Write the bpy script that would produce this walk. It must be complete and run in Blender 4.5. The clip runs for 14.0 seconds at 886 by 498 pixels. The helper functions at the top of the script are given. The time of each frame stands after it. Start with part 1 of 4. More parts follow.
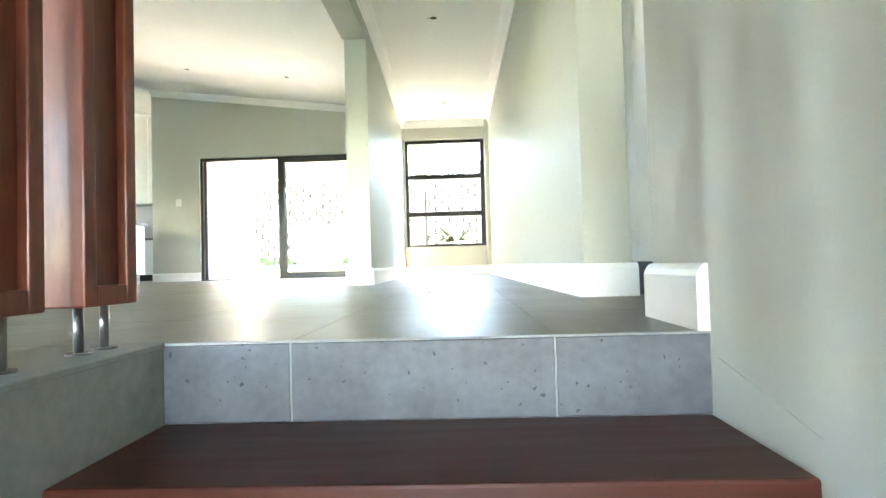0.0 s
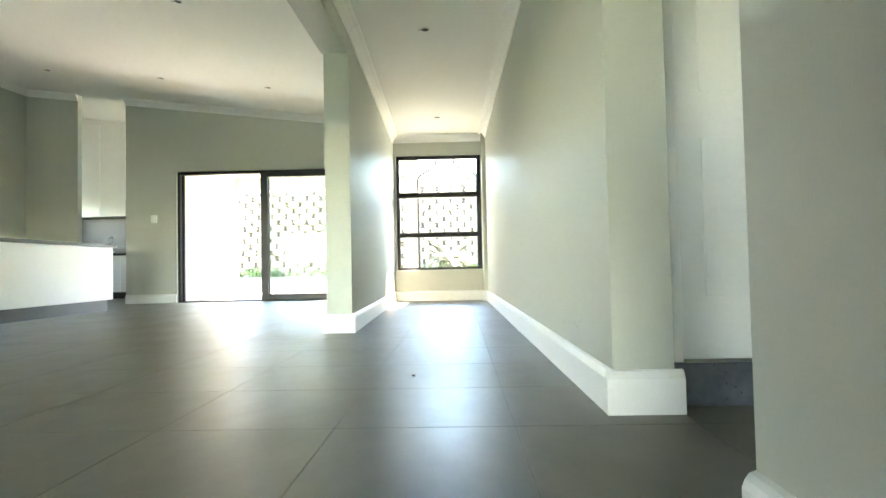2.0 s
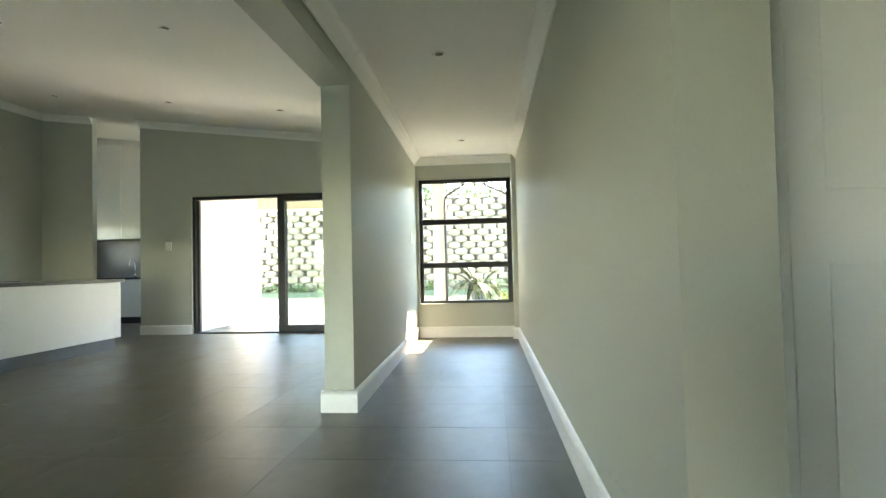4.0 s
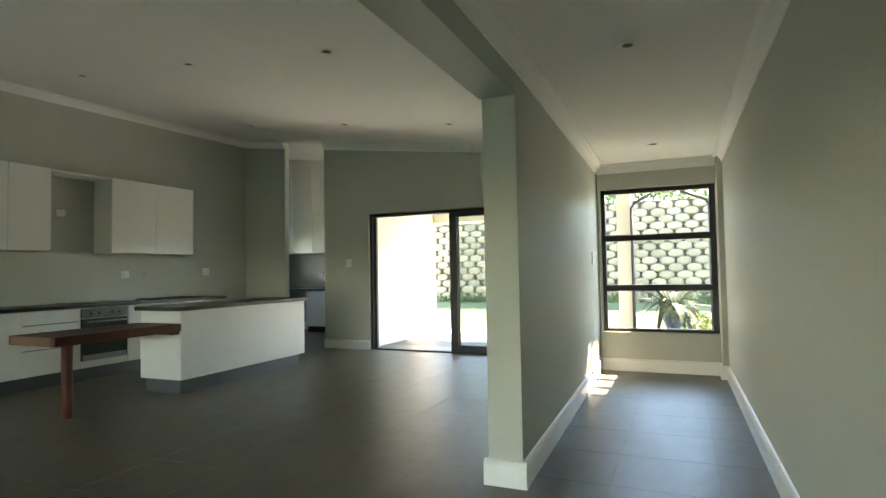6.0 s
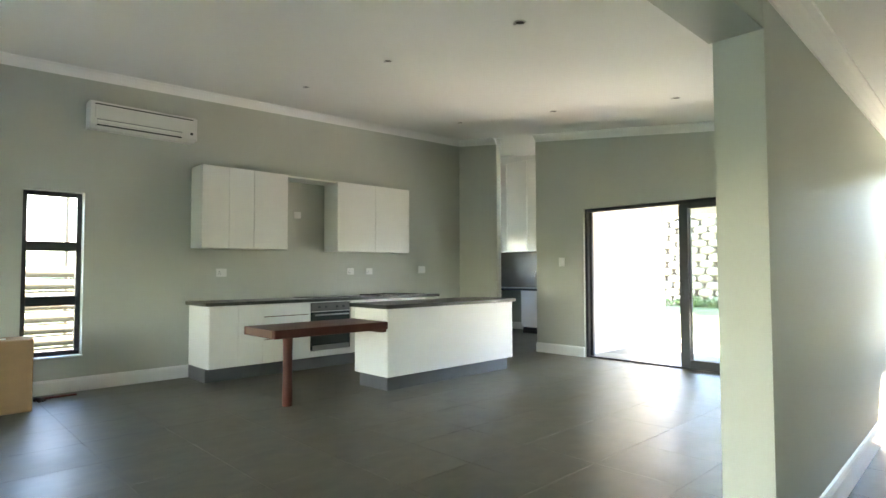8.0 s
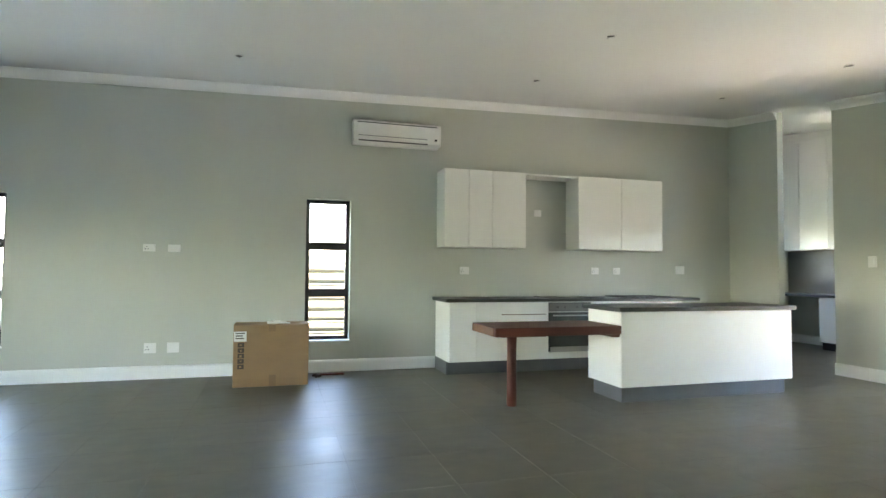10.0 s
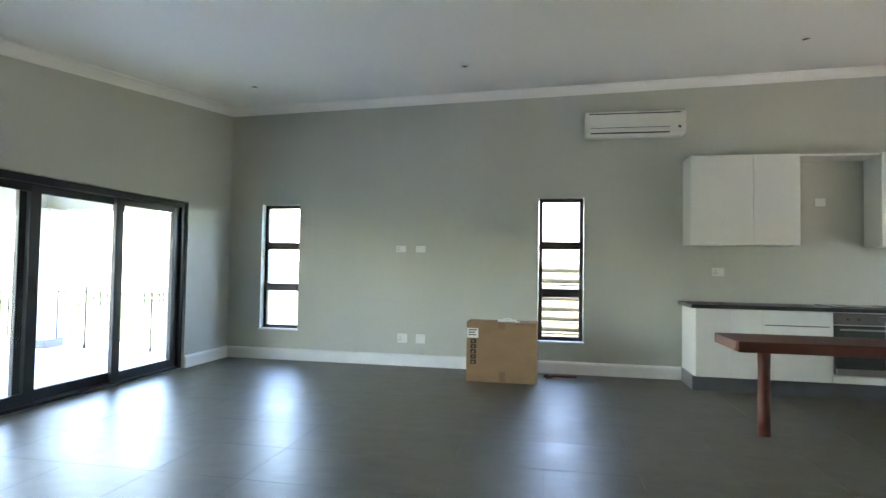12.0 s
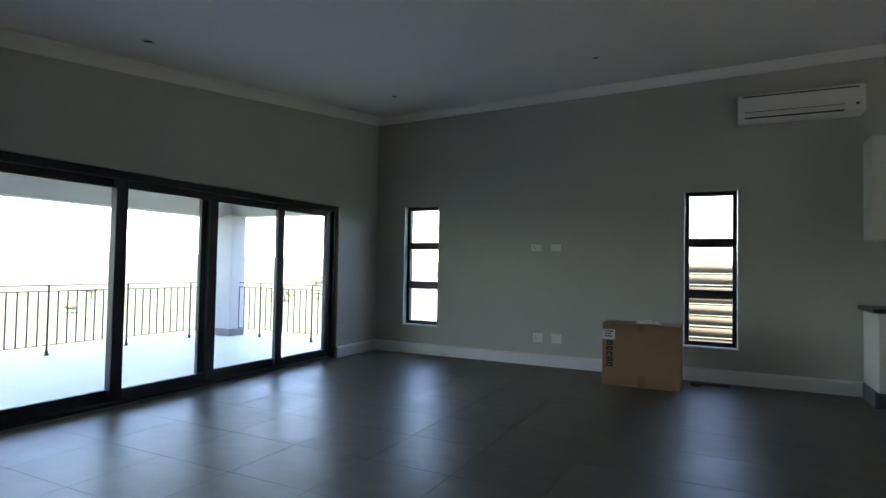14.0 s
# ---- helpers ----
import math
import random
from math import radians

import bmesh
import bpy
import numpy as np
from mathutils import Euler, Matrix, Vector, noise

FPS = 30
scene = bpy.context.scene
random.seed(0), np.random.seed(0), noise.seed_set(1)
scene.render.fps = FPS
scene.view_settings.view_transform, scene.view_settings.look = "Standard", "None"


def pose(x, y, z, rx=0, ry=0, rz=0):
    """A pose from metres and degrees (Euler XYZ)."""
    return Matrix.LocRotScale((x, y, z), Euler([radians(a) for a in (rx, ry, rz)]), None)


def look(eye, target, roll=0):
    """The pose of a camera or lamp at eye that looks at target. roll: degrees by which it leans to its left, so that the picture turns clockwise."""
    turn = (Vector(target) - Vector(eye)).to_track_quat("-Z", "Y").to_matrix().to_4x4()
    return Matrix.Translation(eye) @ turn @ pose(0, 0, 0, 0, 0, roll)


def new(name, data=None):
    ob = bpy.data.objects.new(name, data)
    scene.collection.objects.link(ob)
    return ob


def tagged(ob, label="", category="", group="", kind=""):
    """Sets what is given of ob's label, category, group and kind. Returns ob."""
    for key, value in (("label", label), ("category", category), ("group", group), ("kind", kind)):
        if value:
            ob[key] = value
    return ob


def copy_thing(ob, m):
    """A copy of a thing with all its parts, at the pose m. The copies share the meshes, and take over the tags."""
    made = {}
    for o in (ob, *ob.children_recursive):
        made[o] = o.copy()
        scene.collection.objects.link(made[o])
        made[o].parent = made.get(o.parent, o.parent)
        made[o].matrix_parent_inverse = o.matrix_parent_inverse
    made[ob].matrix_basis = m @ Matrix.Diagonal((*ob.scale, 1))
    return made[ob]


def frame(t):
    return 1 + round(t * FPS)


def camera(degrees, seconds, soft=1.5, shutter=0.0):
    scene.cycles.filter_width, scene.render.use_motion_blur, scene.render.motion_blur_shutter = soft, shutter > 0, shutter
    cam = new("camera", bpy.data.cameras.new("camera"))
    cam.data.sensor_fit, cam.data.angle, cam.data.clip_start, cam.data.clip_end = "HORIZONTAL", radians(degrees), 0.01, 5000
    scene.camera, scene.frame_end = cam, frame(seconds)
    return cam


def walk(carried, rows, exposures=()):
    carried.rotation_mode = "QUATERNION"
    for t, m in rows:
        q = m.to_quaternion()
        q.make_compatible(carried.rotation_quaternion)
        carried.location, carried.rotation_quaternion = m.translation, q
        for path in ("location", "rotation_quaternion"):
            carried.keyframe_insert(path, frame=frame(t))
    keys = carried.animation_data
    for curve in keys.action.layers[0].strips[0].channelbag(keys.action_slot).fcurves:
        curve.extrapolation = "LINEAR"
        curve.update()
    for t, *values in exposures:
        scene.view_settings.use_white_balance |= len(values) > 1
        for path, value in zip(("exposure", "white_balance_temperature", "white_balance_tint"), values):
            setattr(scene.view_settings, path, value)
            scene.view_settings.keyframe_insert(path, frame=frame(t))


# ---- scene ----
cam = camera(76.4, 14.0)
PATH = [
    (0, (1.054, -0.118, 0.156), (0.985, 1.88, 0.214), -1.6),
    (0.5, (1.074, 0.05, 0.289), (1.012, 2.048, 0.344), -1.5),
    (1, (1.078, 0.209, 0.326), (1.017, 2.207, 0.38), -1.5),
    (1.5, (1.071, 0.358, 0.435), (1.011, 2.356, 0.496), -1.3),
    (2, (1.078, 0.474, 0.505), (1.025, 2.472, 0.567), -1.2),
    (4.5, (1.208, 1.325, 1.021), (0.906, 3.301, 1.086), -1.4),
    (5, (1.194, 1.483, 1.053), (0.711, 3.423, 1.123), -1.2),
    (5.5, (1.132, 1.636, 1.172), (0.486, 3.527, 1.249), -1.1),
    (6, (1.103, 1.797, 1.217), (0.314, 3.634, 1.297), -1.0),
    (6.5, (1.096, 1.98, 1.237), (0.149, 3.74, 1.318), -0.8),
    (7, (1.023, 2.144, 1.24), (-0.099, 3.798, 1.316), -0.6),
    (7.5, (0.946, 2.275, 1.247), (-0.337, 3.807, 1.324), -0.4),
    (10, (0.939, 2.946, 1.214), (-0.977, 3.513, 1.297), 0.5),
    (10.5, (0.919, 3.095, 1.215), (-1.057, 3.395, 1.294), 0.6),
    (11, (0.891, 3.238, 1.211), (-1.107, 3.264, 1.288), 0.8),
    (11.5, (0.867, 3.342, 1.225), (-1.124, 3.161, 1.297), 0.9),
    (12, (0.834, 3.422, 1.235), (-1.13, 3.049, 1.301), 1.0),
    (12.5, (0.828, 3.542, 1.216), (-1.094, 2.994, 1.285), 1.1),
    (13, (0.828, 3.584, 1.2), (-1.049, 2.898, 1.272), 1.2),
    (13.5, (0.821, 3.625, 1.204), (-1.013, 2.828, 1.27), 1.2),
    (14, (0.801, 3.654, 1.205), (-0.992, 2.769, 1.267), 1.1),
]
EXPOSURES = [(0.0, 6.52, 8200, 19), (1.0, 6.3, 8400, 17), (2.0, 5.9, 8500, 15), (4.4, 4.9, 8700, 13), (5.2, 4.68, 8800, 13), (6.0, 4.52, 8700, 14), (7.0, 5.42, 8400, 16),
             (7.7, 5.6, 8300, 18), (9.8, 5.8, 8080, 20), (11.0, 5.95, 7640, 22), (12.4, 5.3, 7500, 23), (13.2, 4.63, 7300, 24), (14.0, 3.7, 7100, 25)]
walk(cam, [(t, look(eye, target, roll)) for t, eye, target, roll in PATH], EXPOSURES)

# ---- world, sun ----
SUN_AZ, SUN_EL = radians(20), radians(52)      # azimuth from +y towards +x
world = bpy.data.worlds.new("world")
scene.world = world
world.use_nodes = True
wn = world.node_tree.nodes
sky = wn.new("ShaderNodeTexSky")
sky.sky_type = "NISHITA"
sky.sun_disc = False
sky.dust_density = 0.0
sky.ozone_density = 3.2
sky.sun_elevation = SUN_EL
sky.sun_rotation = SUN_AZ
wn["Background"].inputs[1].default_value = 0.15
world.node_tree.links.new(sky.outputs[0], wn["Background"].inputs[0])
sun_data = bpy.data.lights.new("sun", "SUN")
sun_data.energy = 3.7
sun_data.angle = radians(0.5)
sun_data.color = (1.0, 0.95, 0.88)
sun = new("sun", sun_data)
sun_way = Vector((math.sin(SUN_AZ) * math.cos(SUN_EL), math.cos(SUN_AZ) * math.cos(SUN_EL), math.sin(SUN_EL)))
sun.matrix_basis = look(sun_way * 60, (0, 0, 0))


# ---- materials ----
def material(name, colour, rough=0.5, metal=0.0, vary=0.08, scale=3.0, fine=60.0, bump=0.1, stretch=(1, 1, 1),
             dark=None, dark_amount=0.0, per_piece=0.0, rough_vary=0.06, spec=0.5, coat=0.0):
    """Procedural surface: broad cloudy variation, fine grain, relief, uneven gloss."""
    m = bpy.data.materials.new(name)
    m.use_nodes = True
    n, l = m.node_tree.nodes, m.node_tree.links
    b = n["Principled BSDF"]
    b.inputs["Metallic"].default_value = metal
    b.inputs["Specular IOR Level"].default_value = spec
    b.inputs["Coat Weight"].default_value = coat
    b.inputs["Coat Roughness"].default_value = 0.12
    geo = n.new("ShaderNodeNewGeometry")
    mp = n.new("ShaderNodeMapping")
    mp.inputs["Scale"].default_value = stretch
    l.new(geo.outputs["Position"], mp.inputs["Vector"])
    big = n.new("ShaderNodeTexNoise")
    big.inputs["Scale"].default_value = scale
    big.inputs["Detail"].default_value = 4
    small = n.new("ShaderNodeTexNoise")
    small.inputs["Scale"].default_value = fine
    small.inputs["Detail"].default_value = 3
    l.new(mp.outputs[0], big.inputs["Vector"])
    l.new(mp.outputs[0], small.inputs["Vector"])
    add = n.new("ShaderNodeMath")
    add.operation = "MULTIPLY_ADD"
    add.inputs[1].default_value = 0.35
    l.new(small.outputs["Fac"], add.inputs[0])
    l.new(big.outputs["Fac"], add.inputs[2])
    value = n.new("ShaderNodeMapRange")
    value.inputs["From Min"].default_value = 0.35
    value.inputs["From Max"].default_value = 1.0
    value.inputs["To Min"].default_value = 1 - vary
    value.inputs["To Max"].default_value = 1 + vary
    l.new(add.outputs[0], value.inputs["Value"])
    out = value.outputs[0]
    if per_piece:
        info = n.new("ShaderNodeObjectInfo")
        r = n.new("ShaderNodeMapRange")
        r.inputs["To Min"].default_value = 1 - per_piece
        r.inputs["To Max"].default_value = 1 + per_piece
        l.new(info.outputs["Random"], r.inputs["Value"])
        mul = n.new("ShaderNodeMath")
        mul.operation = "MULTIPLY"
        l.new(out, mul.inputs[0])
        l.new(r.outputs[0], mul.inputs[1])
        out = mul.outputs[0]
    tint = n.new("ShaderNodeMix")
    tint.data_type = "RGBA"
    tint.blend_type = "MIX"
    tint.inputs["Factor"].default_value = 0.0
    tint.inputs["A"].default_value = (*colour, 1)
    tint.inputs["B"].default_value = (*(dark or colour), 1)
    if dark:
        ramp = n.new("ShaderNodeMapRange")
        ramp.inputs["From Min"].default_value = 0.52
        ramp.inputs["From Max"].default_value = 0.72
        ramp.inputs["To Max"].default_value = dark_amount
        l.new(big.outputs["Fac"], ramp.inputs["Value"])
        l.new(ramp.outputs[0], tint.inputs["Factor"])
    sc = n.new("ShaderNodeVectorMath")
    sc.operation = "SCALE"
    l.new(tint.outputs["Result"], sc.inputs[0])
    l.new(out, sc.inputs["Scale"])
    l.new(sc.outputs[0], b.inputs["Base Color"])
    rv = n.new("ShaderNodeMapRange")
    rv.inputs["From Min"].default_value = 0.3
    rv.inputs["From Max"].default_value = 0.7
    rv.inputs["To Min"].default_value = max(0.285 if rough >= 0.285 else 0.02, rough - rough_vary)
    rv.inputs["To Max"].default_value = min(1, rough + rough_vary)
    l.new(big.outputs["Fac"], rv.inputs["Value"])
    l.new(rv.outputs[0], b.inputs["Roughness"])
    if bump:
        bp = n.new("ShaderNodeBump")
        bp.inputs["Strength"].default_value = bump
        bp.inputs["Distance"].default_value = 0.004
        l.new(small.outputs["Fac"], bp.inputs["Height"])
        l.new(bp.outputs[0], b.inputs["Normal"])
    return m


def pitted(m, colour, scale, size):
    """Adds small dark pits to a material's base colour."""
    n, l = m.node_tree.nodes, m.node_tree.links
    b = n["Principled BSDF"]
    src = b.inputs["Base Color"].links[0].from_socket
    geo = n.new("ShaderNodeNewGeometry")
    wob = n.new("ShaderNodeTexNoise")
    wob.inputs["Scale"].default_value = 30
    off = n.new("ShaderNodeVectorMath")
    off.operation = "MULTIPLY_ADD"
    off.inputs[1].default_value = (0.03, 0.03, 0.03)
    vor = n.new("ShaderNodeTexVoronoi")
    vor.inputs["Scale"].default_value = scale
    l.new(geo.outputs["Position"], wob.inputs["Vector"])
    l.new(wob.outputs["Color"], off.inputs[0])
    l.new(geo.outputs["Position"], off.inputs[2])
    l.new(off.outputs[0], vor.inputs["Vector"])
    pick = n.new("ShaderNodeSeparateColor")
    l.new(vor.outputs["Color"], pick.inputs[0])
    lim = n.new("ShaderNodeMapRange")
    lim.inputs["From Min"].default_value = 0.6
    lim.inputs["From Max"].default_value = 1.0
    lim.inputs["To Min"].default_value = 0.0
    lim.inputs["To Max"].default_value = size
    l.new(pick.outputs[0], lim.inputs["Value"])
    less = n.new("ShaderNodeMath")
    less.operation = "LESS_THAN"
    l.new(vor.outputs["Distance"], less.inputs[0])
    l.new(lim.outputs[0], less.inputs[1])
    mix = n.new("ShaderNodeMix")
    mix.data_type = "RGBA"
    mix.inputs["B"].default_value = (*colour, 1)
    l.new(less.outputs[0], mix.inputs["Factor"])
    l.new(src, mix.inputs["A"])
    l.new(mix.outputs["Result"], b.inputs["Base Color"])
    return m


def glass_material():
    m = bpy.data.materials.new("window glass")
    m.use_nodes = True
    n, l = m.node_tree.nodes, m.node_tree.links
    n.remove(n["Principled BSDF"])
    clear = n.new("ShaderNodeBsdfTransparent")
    clear.inputs[0].default_value = (0.93, 0.95, 0.94, 1)
    gloss = n.new("ShaderNodeBsdfGlossy")
    gloss.inputs["Roughness"].default_value = 0.02
    face = n.new("ShaderNodeLayerWeight")
    face.inputs["Blend"].default_value = 0.5
    power = n.new("ShaderNodeMath")
    power.operation = "POWER"
    power.inputs[1].default_value = 5.0
    l.new(face.outputs["Facing"], power.inputs[0])
    fres = n.new("ShaderNodeMath")
    fres.operation = "MULTIPLY_ADD"
    fres.inputs[1].default_value = 0.55
    fres.inputs[2].default_value = 0.03
    l.new(power.outputs[0], fres.inputs[0])
    mix = n.new("ShaderNodeMixShader")
    l.new(fres.outputs[0], mix.inputs[0])
    l.new(clear.outputs[0], mix.inputs[1])
    l.new(gloss.outputs[0], mix.inputs[2])
    l.new(mix.outputs[0], n["Material Output"].inputs[0])
    return m


WALL = material("sage grey wall paint", (0.495, 0.514, 0.456), 0.55, vary=0.05, scale=0.9, fine=140, bump=0.1, rough_vary=0.06, spec=0.36, stretch=(1.6, 1.6, 0.5))
SCUFF = material("scuffed wall paint", (0.455, 0.464, 0.418), 0.55, vary=0.15, scale=8, fine=90)
CEIL = material("matt white ceiling paint", (0.86, 0.86, 0.84), 0.8, vary=0.02, scale=0.8, fine=120, bump=0.05)
TRIM = material("white gloss trim paint", (0.80, 0.81, 0.80), 0.35, vary=0.03, scale=2.5, fine=90, bump=0.06)
PLASTER = material("white outdoor plaster", (0.60, 0.58, 0.52), 0.8, vary=0.05, scale=1.2, fine=80, bump=0.3)
TILE = material("grey porcelain floor tile", (0.104, 0.096, 0.068), 0.40, dark=(0.076, 0.068, 0.046), dark_amount=0.6, vary=0.5, scale=2.4, fine=9, bump=0.33, per_piece=0.03, rough_vary=0.045, spec=0.47, stretch=(1.0, 0.6, 1.0))
GROUT = material("dark grey grout", (0.075, 0.069, 0.053), 0.5, vary=0.15, fine=200)
PALE_GROUT = material("pale grey grout", (0.3, 0.31, 0.315), 0.9, vary=0.1, fine=200)
RISER = pitted(material("pitted concrete-look tile", (0.085, 0.096, 0.112), 0.5, vary=0.55, scale=7, fine=45, bump=0.1), (0.03, 0.033, 0.038), 55, 0.24)
CEMENT = material("troweled cement plaster", (0.21, 0.225, 0.20), 0.7, vary=0.4, scale=4.5, fine=40, bump=0.3, dark=(0.12, 0.13, 0.115), dark_amount=0.7)
MAHOGANY = material("dark red hardwood", (0.165, 0.036, 0.017), 0.5, vary=0.4, scale=5, fine=30, bump=0.08, stretch=(6, 6, 0.7), dark=(0.055, 0.012, 0.007), dark_amount=0.8, coat=0.1, spec=0.35)
TREAD_WOOD = material("dark brown-red stair wood", (0.062, 0.0125, 0.0065), 0.42, vary=0.35, scale=4, fine=40, bump=0.06, stretch=(0.7, 7, 7), spec=0.3)
BAR_WOOD = material("red-brown hardwood bar", (0.085, 0.024, 0.014), 0.48, vary=0.3, scale=4, fine=36, bump=0.06, stretch=(7, 0.7, 7), dark=(0.05, 0.015, 0.01), dark_amount=0.6, coat=0.0, spec=0.25)
END_GRAIN = material("golden end grain", (0.14, 0.066, 0.032), 0.5, vary=0.3, scale=12, fine=80, bump=0.15)
CABINET = material("white cabinet board", (0.78, 0.78, 0.74), 0.34, vary=0.02, scale=2, fine=100, bump=0.02)
GRANITE = material("dark granite", (0.028, 0.03, 0.028), 0.3, vary=0.5, scale=18, fine=160, bump=0.02)
SPLASH = material("taupe splashback tile", (0.27, 0.25, 0.22), 0.4, vary=0.1, scale=5, fine=60)
KICK = material("grey plinth board", (0.105, 0.107, 0.108), 0.32, vary=0.15, scale=4, fine=50, bump=0.05)
ALU = material("charcoal aluminium", (0.032, 0.033, 0.038), 0.42, metal=0.2, vary=0.12, scale=5, fine=200, bump=0.04)
STEEL = material("brushed steel", (0.42, 0.42, 0.41), 0.3, metal=1.0, vary=0.12, scale=5, fine=150, stretch=(1, 1, 12), bump=0.03)
DARK_STEEL = material("dark brushed steel", (0.13, 0.13, 0.125), 0.35, metal=0.7, vary=0.12, scale=5, fine=150, bump=0.03)
LENS = material("dark lamp face", (0.09, 0.09, 0.09), 0.8, vary=0.2, bump=0, spec=0.1)
CHROME = material("chrome", (0.75, 0.75, 0.76), 0.1, metal=1.0, vary=0.03, bump=0)
BLACK_GLASS = material("black oven glass", (0.04, 0.049, 0.046), 0.12, vary=0.2, bump=0)
DARK = material("dark grey plastic", (0.03, 0.03, 0.03), 0.5, vary=0.2)
PLASTIC = material("white plastic", (0.78, 0.78, 0.75), 0.4, vary=0.03, scale=6, bump=0.02)
CARD = material("brown corrugated cardboard", (0.3, 0.183, 0.094), 0.85, vary=0.13, scale=4, fine=70, bump=0.15, stretch=(1, 1, 2.5))
TAPE = material("brown packing tape", (0.22, 0.125, 0.06), 0.3, vary=0.15)
PAPER = material("white paper", (0.78, 0.78, 0.76), 0.7, vary=0.05)
INK = material("dark brown print", (0.045, 0.028, 0.018), 0.7, vary=0.2)
RAIL = material("black painted steel", (0.02, 0.02, 0.021), 0.45, metal=0.3, vary=0.2, fine=150)
PATIO = material("pale grey patio paving", (0.42, 0.41, 0.38), 0.6, vary=0.12, scale=2, fine=50)
PAVING = material("pale outdoor paving", (0.62, 0.63, 0.65), 0.55, vary=0.12, scale=2, fine=50, per_piece=0.05)
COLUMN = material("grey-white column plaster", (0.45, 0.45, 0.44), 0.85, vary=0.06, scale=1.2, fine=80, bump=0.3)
# Dark colour for the added slab that limits warm bounce light.
BOUNCE_CUT = material("dark bounce-cutting slab", (0.06, 0.06, 0.062), 0.9, vary=0.2, scale=3, fine=80, bump=0.3)
GRASS = material("sunlit grass", (0.08, 0.105, 0.042), 0.9, vary=0.4, scale=0.35, fine=8, bump=0.5, dark=(0.095, 0.1, 0.052), dark_amount=0.7)
BLOCK = material("buff concrete block", (0.215, 0.195, 0.14), 0.9, vary=0.25, scale=3, fine=50, bump=0.5, per_piece=0.16)
SOIL = material("dark soil", (0.05, 0.04, 0.028), 0.95, vary=0.4, fine=30, bump=0.6)
POLE = material("weathered timber pole", (0.16, 0.128, 0.09), 0.85, vary=0.35, scale=3, fine=30, bump=0.35, stretch=(5, 0.8, 5), dark=(0.07, 0.05, 0.032), dark_amount=0.8, per_piece=0.2)
LEAF = material("green leaves", (0.055, 0.10, 0.025), 0.5, vary=0.45, scale=6, fine=20, per_piece=0.15)
LEAF_LIGHT = material("yellow-green leaves", (0.16, 0.21, 0.04), 0.5, vary=0.4, scale=6, fine=20)
# Olive paled so the distant crowns look washed out by glare.
OLIVE = material("glare-paled olive leaves", (0.25, 0.27, 0.18), 0.7, vary=0.3, scale=4, fine=14)
# Green darkened almost to black, giving the urn plant its backlit silhouette.
URN_LEAF = material("backlit strap leaves", (0.022, 0.034, 0.012), 0.6, vary=0.4, scale=6, fine=20, spec=0.2)
BARK = material("grey-brown bark", (0.12, 0.09, 0.065), 0.9, vary=0.3, scale=8, bump=0.6)
URN = material("blue-grey glazed pot", (0.04, 0.062, 0.1), 0.35, vary=0.2, scale=6, fine=40, bump=0.1)
DEBRIS = material("dark brown dust and chips", (0.10, 0.06, 0.04), 0.9, vary=0.3)
POOL = material("pale blue cover", (0.30, 0.36, 0.42), 0.5, vary=0.15, scale=4)
GLASS = glass_material()


# ---- building helpers ----
def box(bm, x0, x1, y0, y1, z0, z1, bevel=0.0, seg=2):
    r = bmesh.ops.create_cube(bm, size=1.0)
    vs = r["verts"]
    for v in vs:
        v.co = Vector((x0 + (v.co.x + 0.5) * (x1 - x0), y0 + (v.co.y + 0.5) * (y1 - y0), z0 + (v.co.z + 0.5) * (z1 - z0)))
    if bevel:
        es = list({e for v in vs for e in v.link_edges})
        bmesh.ops.bevel(bm, geom=es, offset=bevel, segments=seg, profile=0.5, affect="EDGES")
    return bm


def made(*args, **kw):
    return box(bmesh.new(), *args, **kw)


def tube(bm, a, b, r0, r1=None, seg=12):
    """A round bar from a to b."""
    a, b = Vector(a), Vector(b)
    q = (b - a).to_track_quat("Z", "Y").to_matrix().to_4x4()
    m = Matrix.Translation((a + b) / 2) @ q
    bmesh.ops.create_cone(bm, cap_ends=True, segments=seg, radius1=r0, radius2=r0 if r1 is None else r1, depth=(b - a).length, matrix=m)
    return bm


def lathe(bm, centre, profile, seg=20):
    rings = []
    for r, z in profile:
        rings.append([bm.verts.new((centre[0] + r * math.cos(2 * math.pi * k / seg), centre[1] + r * math.sin(2 * math.pi * k / seg), centre[2] + z)) for k in range(seg)])
    for a, b in zip(rings, rings[1:]):
        for k in range(seg):
            bm.faces.new((a[k], a[(k + 1) % seg], b[(k + 1) % seg], b[k]))
    bm.faces.new(rings[0][::-1])
    bm.faces.new(rings[-1])
    return bm


def origin(ob):
    v = Vector((0, 0, 0))
    while ob:
        v += ob.location
        ob = ob.parent
    return v


def link(name, bm, mat, smooth=False):
    bmesh.ops.recalc_face_normals(bm, faces=bm.faces)
    me = bpy.data.meshes.new(name)
    bm.to_mesh(me)
    bm.free()
    me.materials.append(mat)
    if smooth:
        for p in me.polygons:
            p.use_smooth = True
    return new(name, me)


def part(name, bm, mat, parent, label="", smooth=False):
    """One mesh under a thing or a part; the bmesh is given in world metres."""
    bm.transform(Matrix.Translation(-origin(parent)))
    ob = link(name, bm, mat, smooth)
    ob.parent = parent
    return tagged(ob, label)


def thing(name, at, label, category, group="", kind=""):
    ob = new(name)
    ob.empty_display_size = 0.1
    ob.location = at
    return tagged(ob, label, category, group, kind)


def setting(name, bm, mat, label="", category="", smooth=False):
    return tagged(link(name, bm, mat, smooth), label, category, "", "structure")


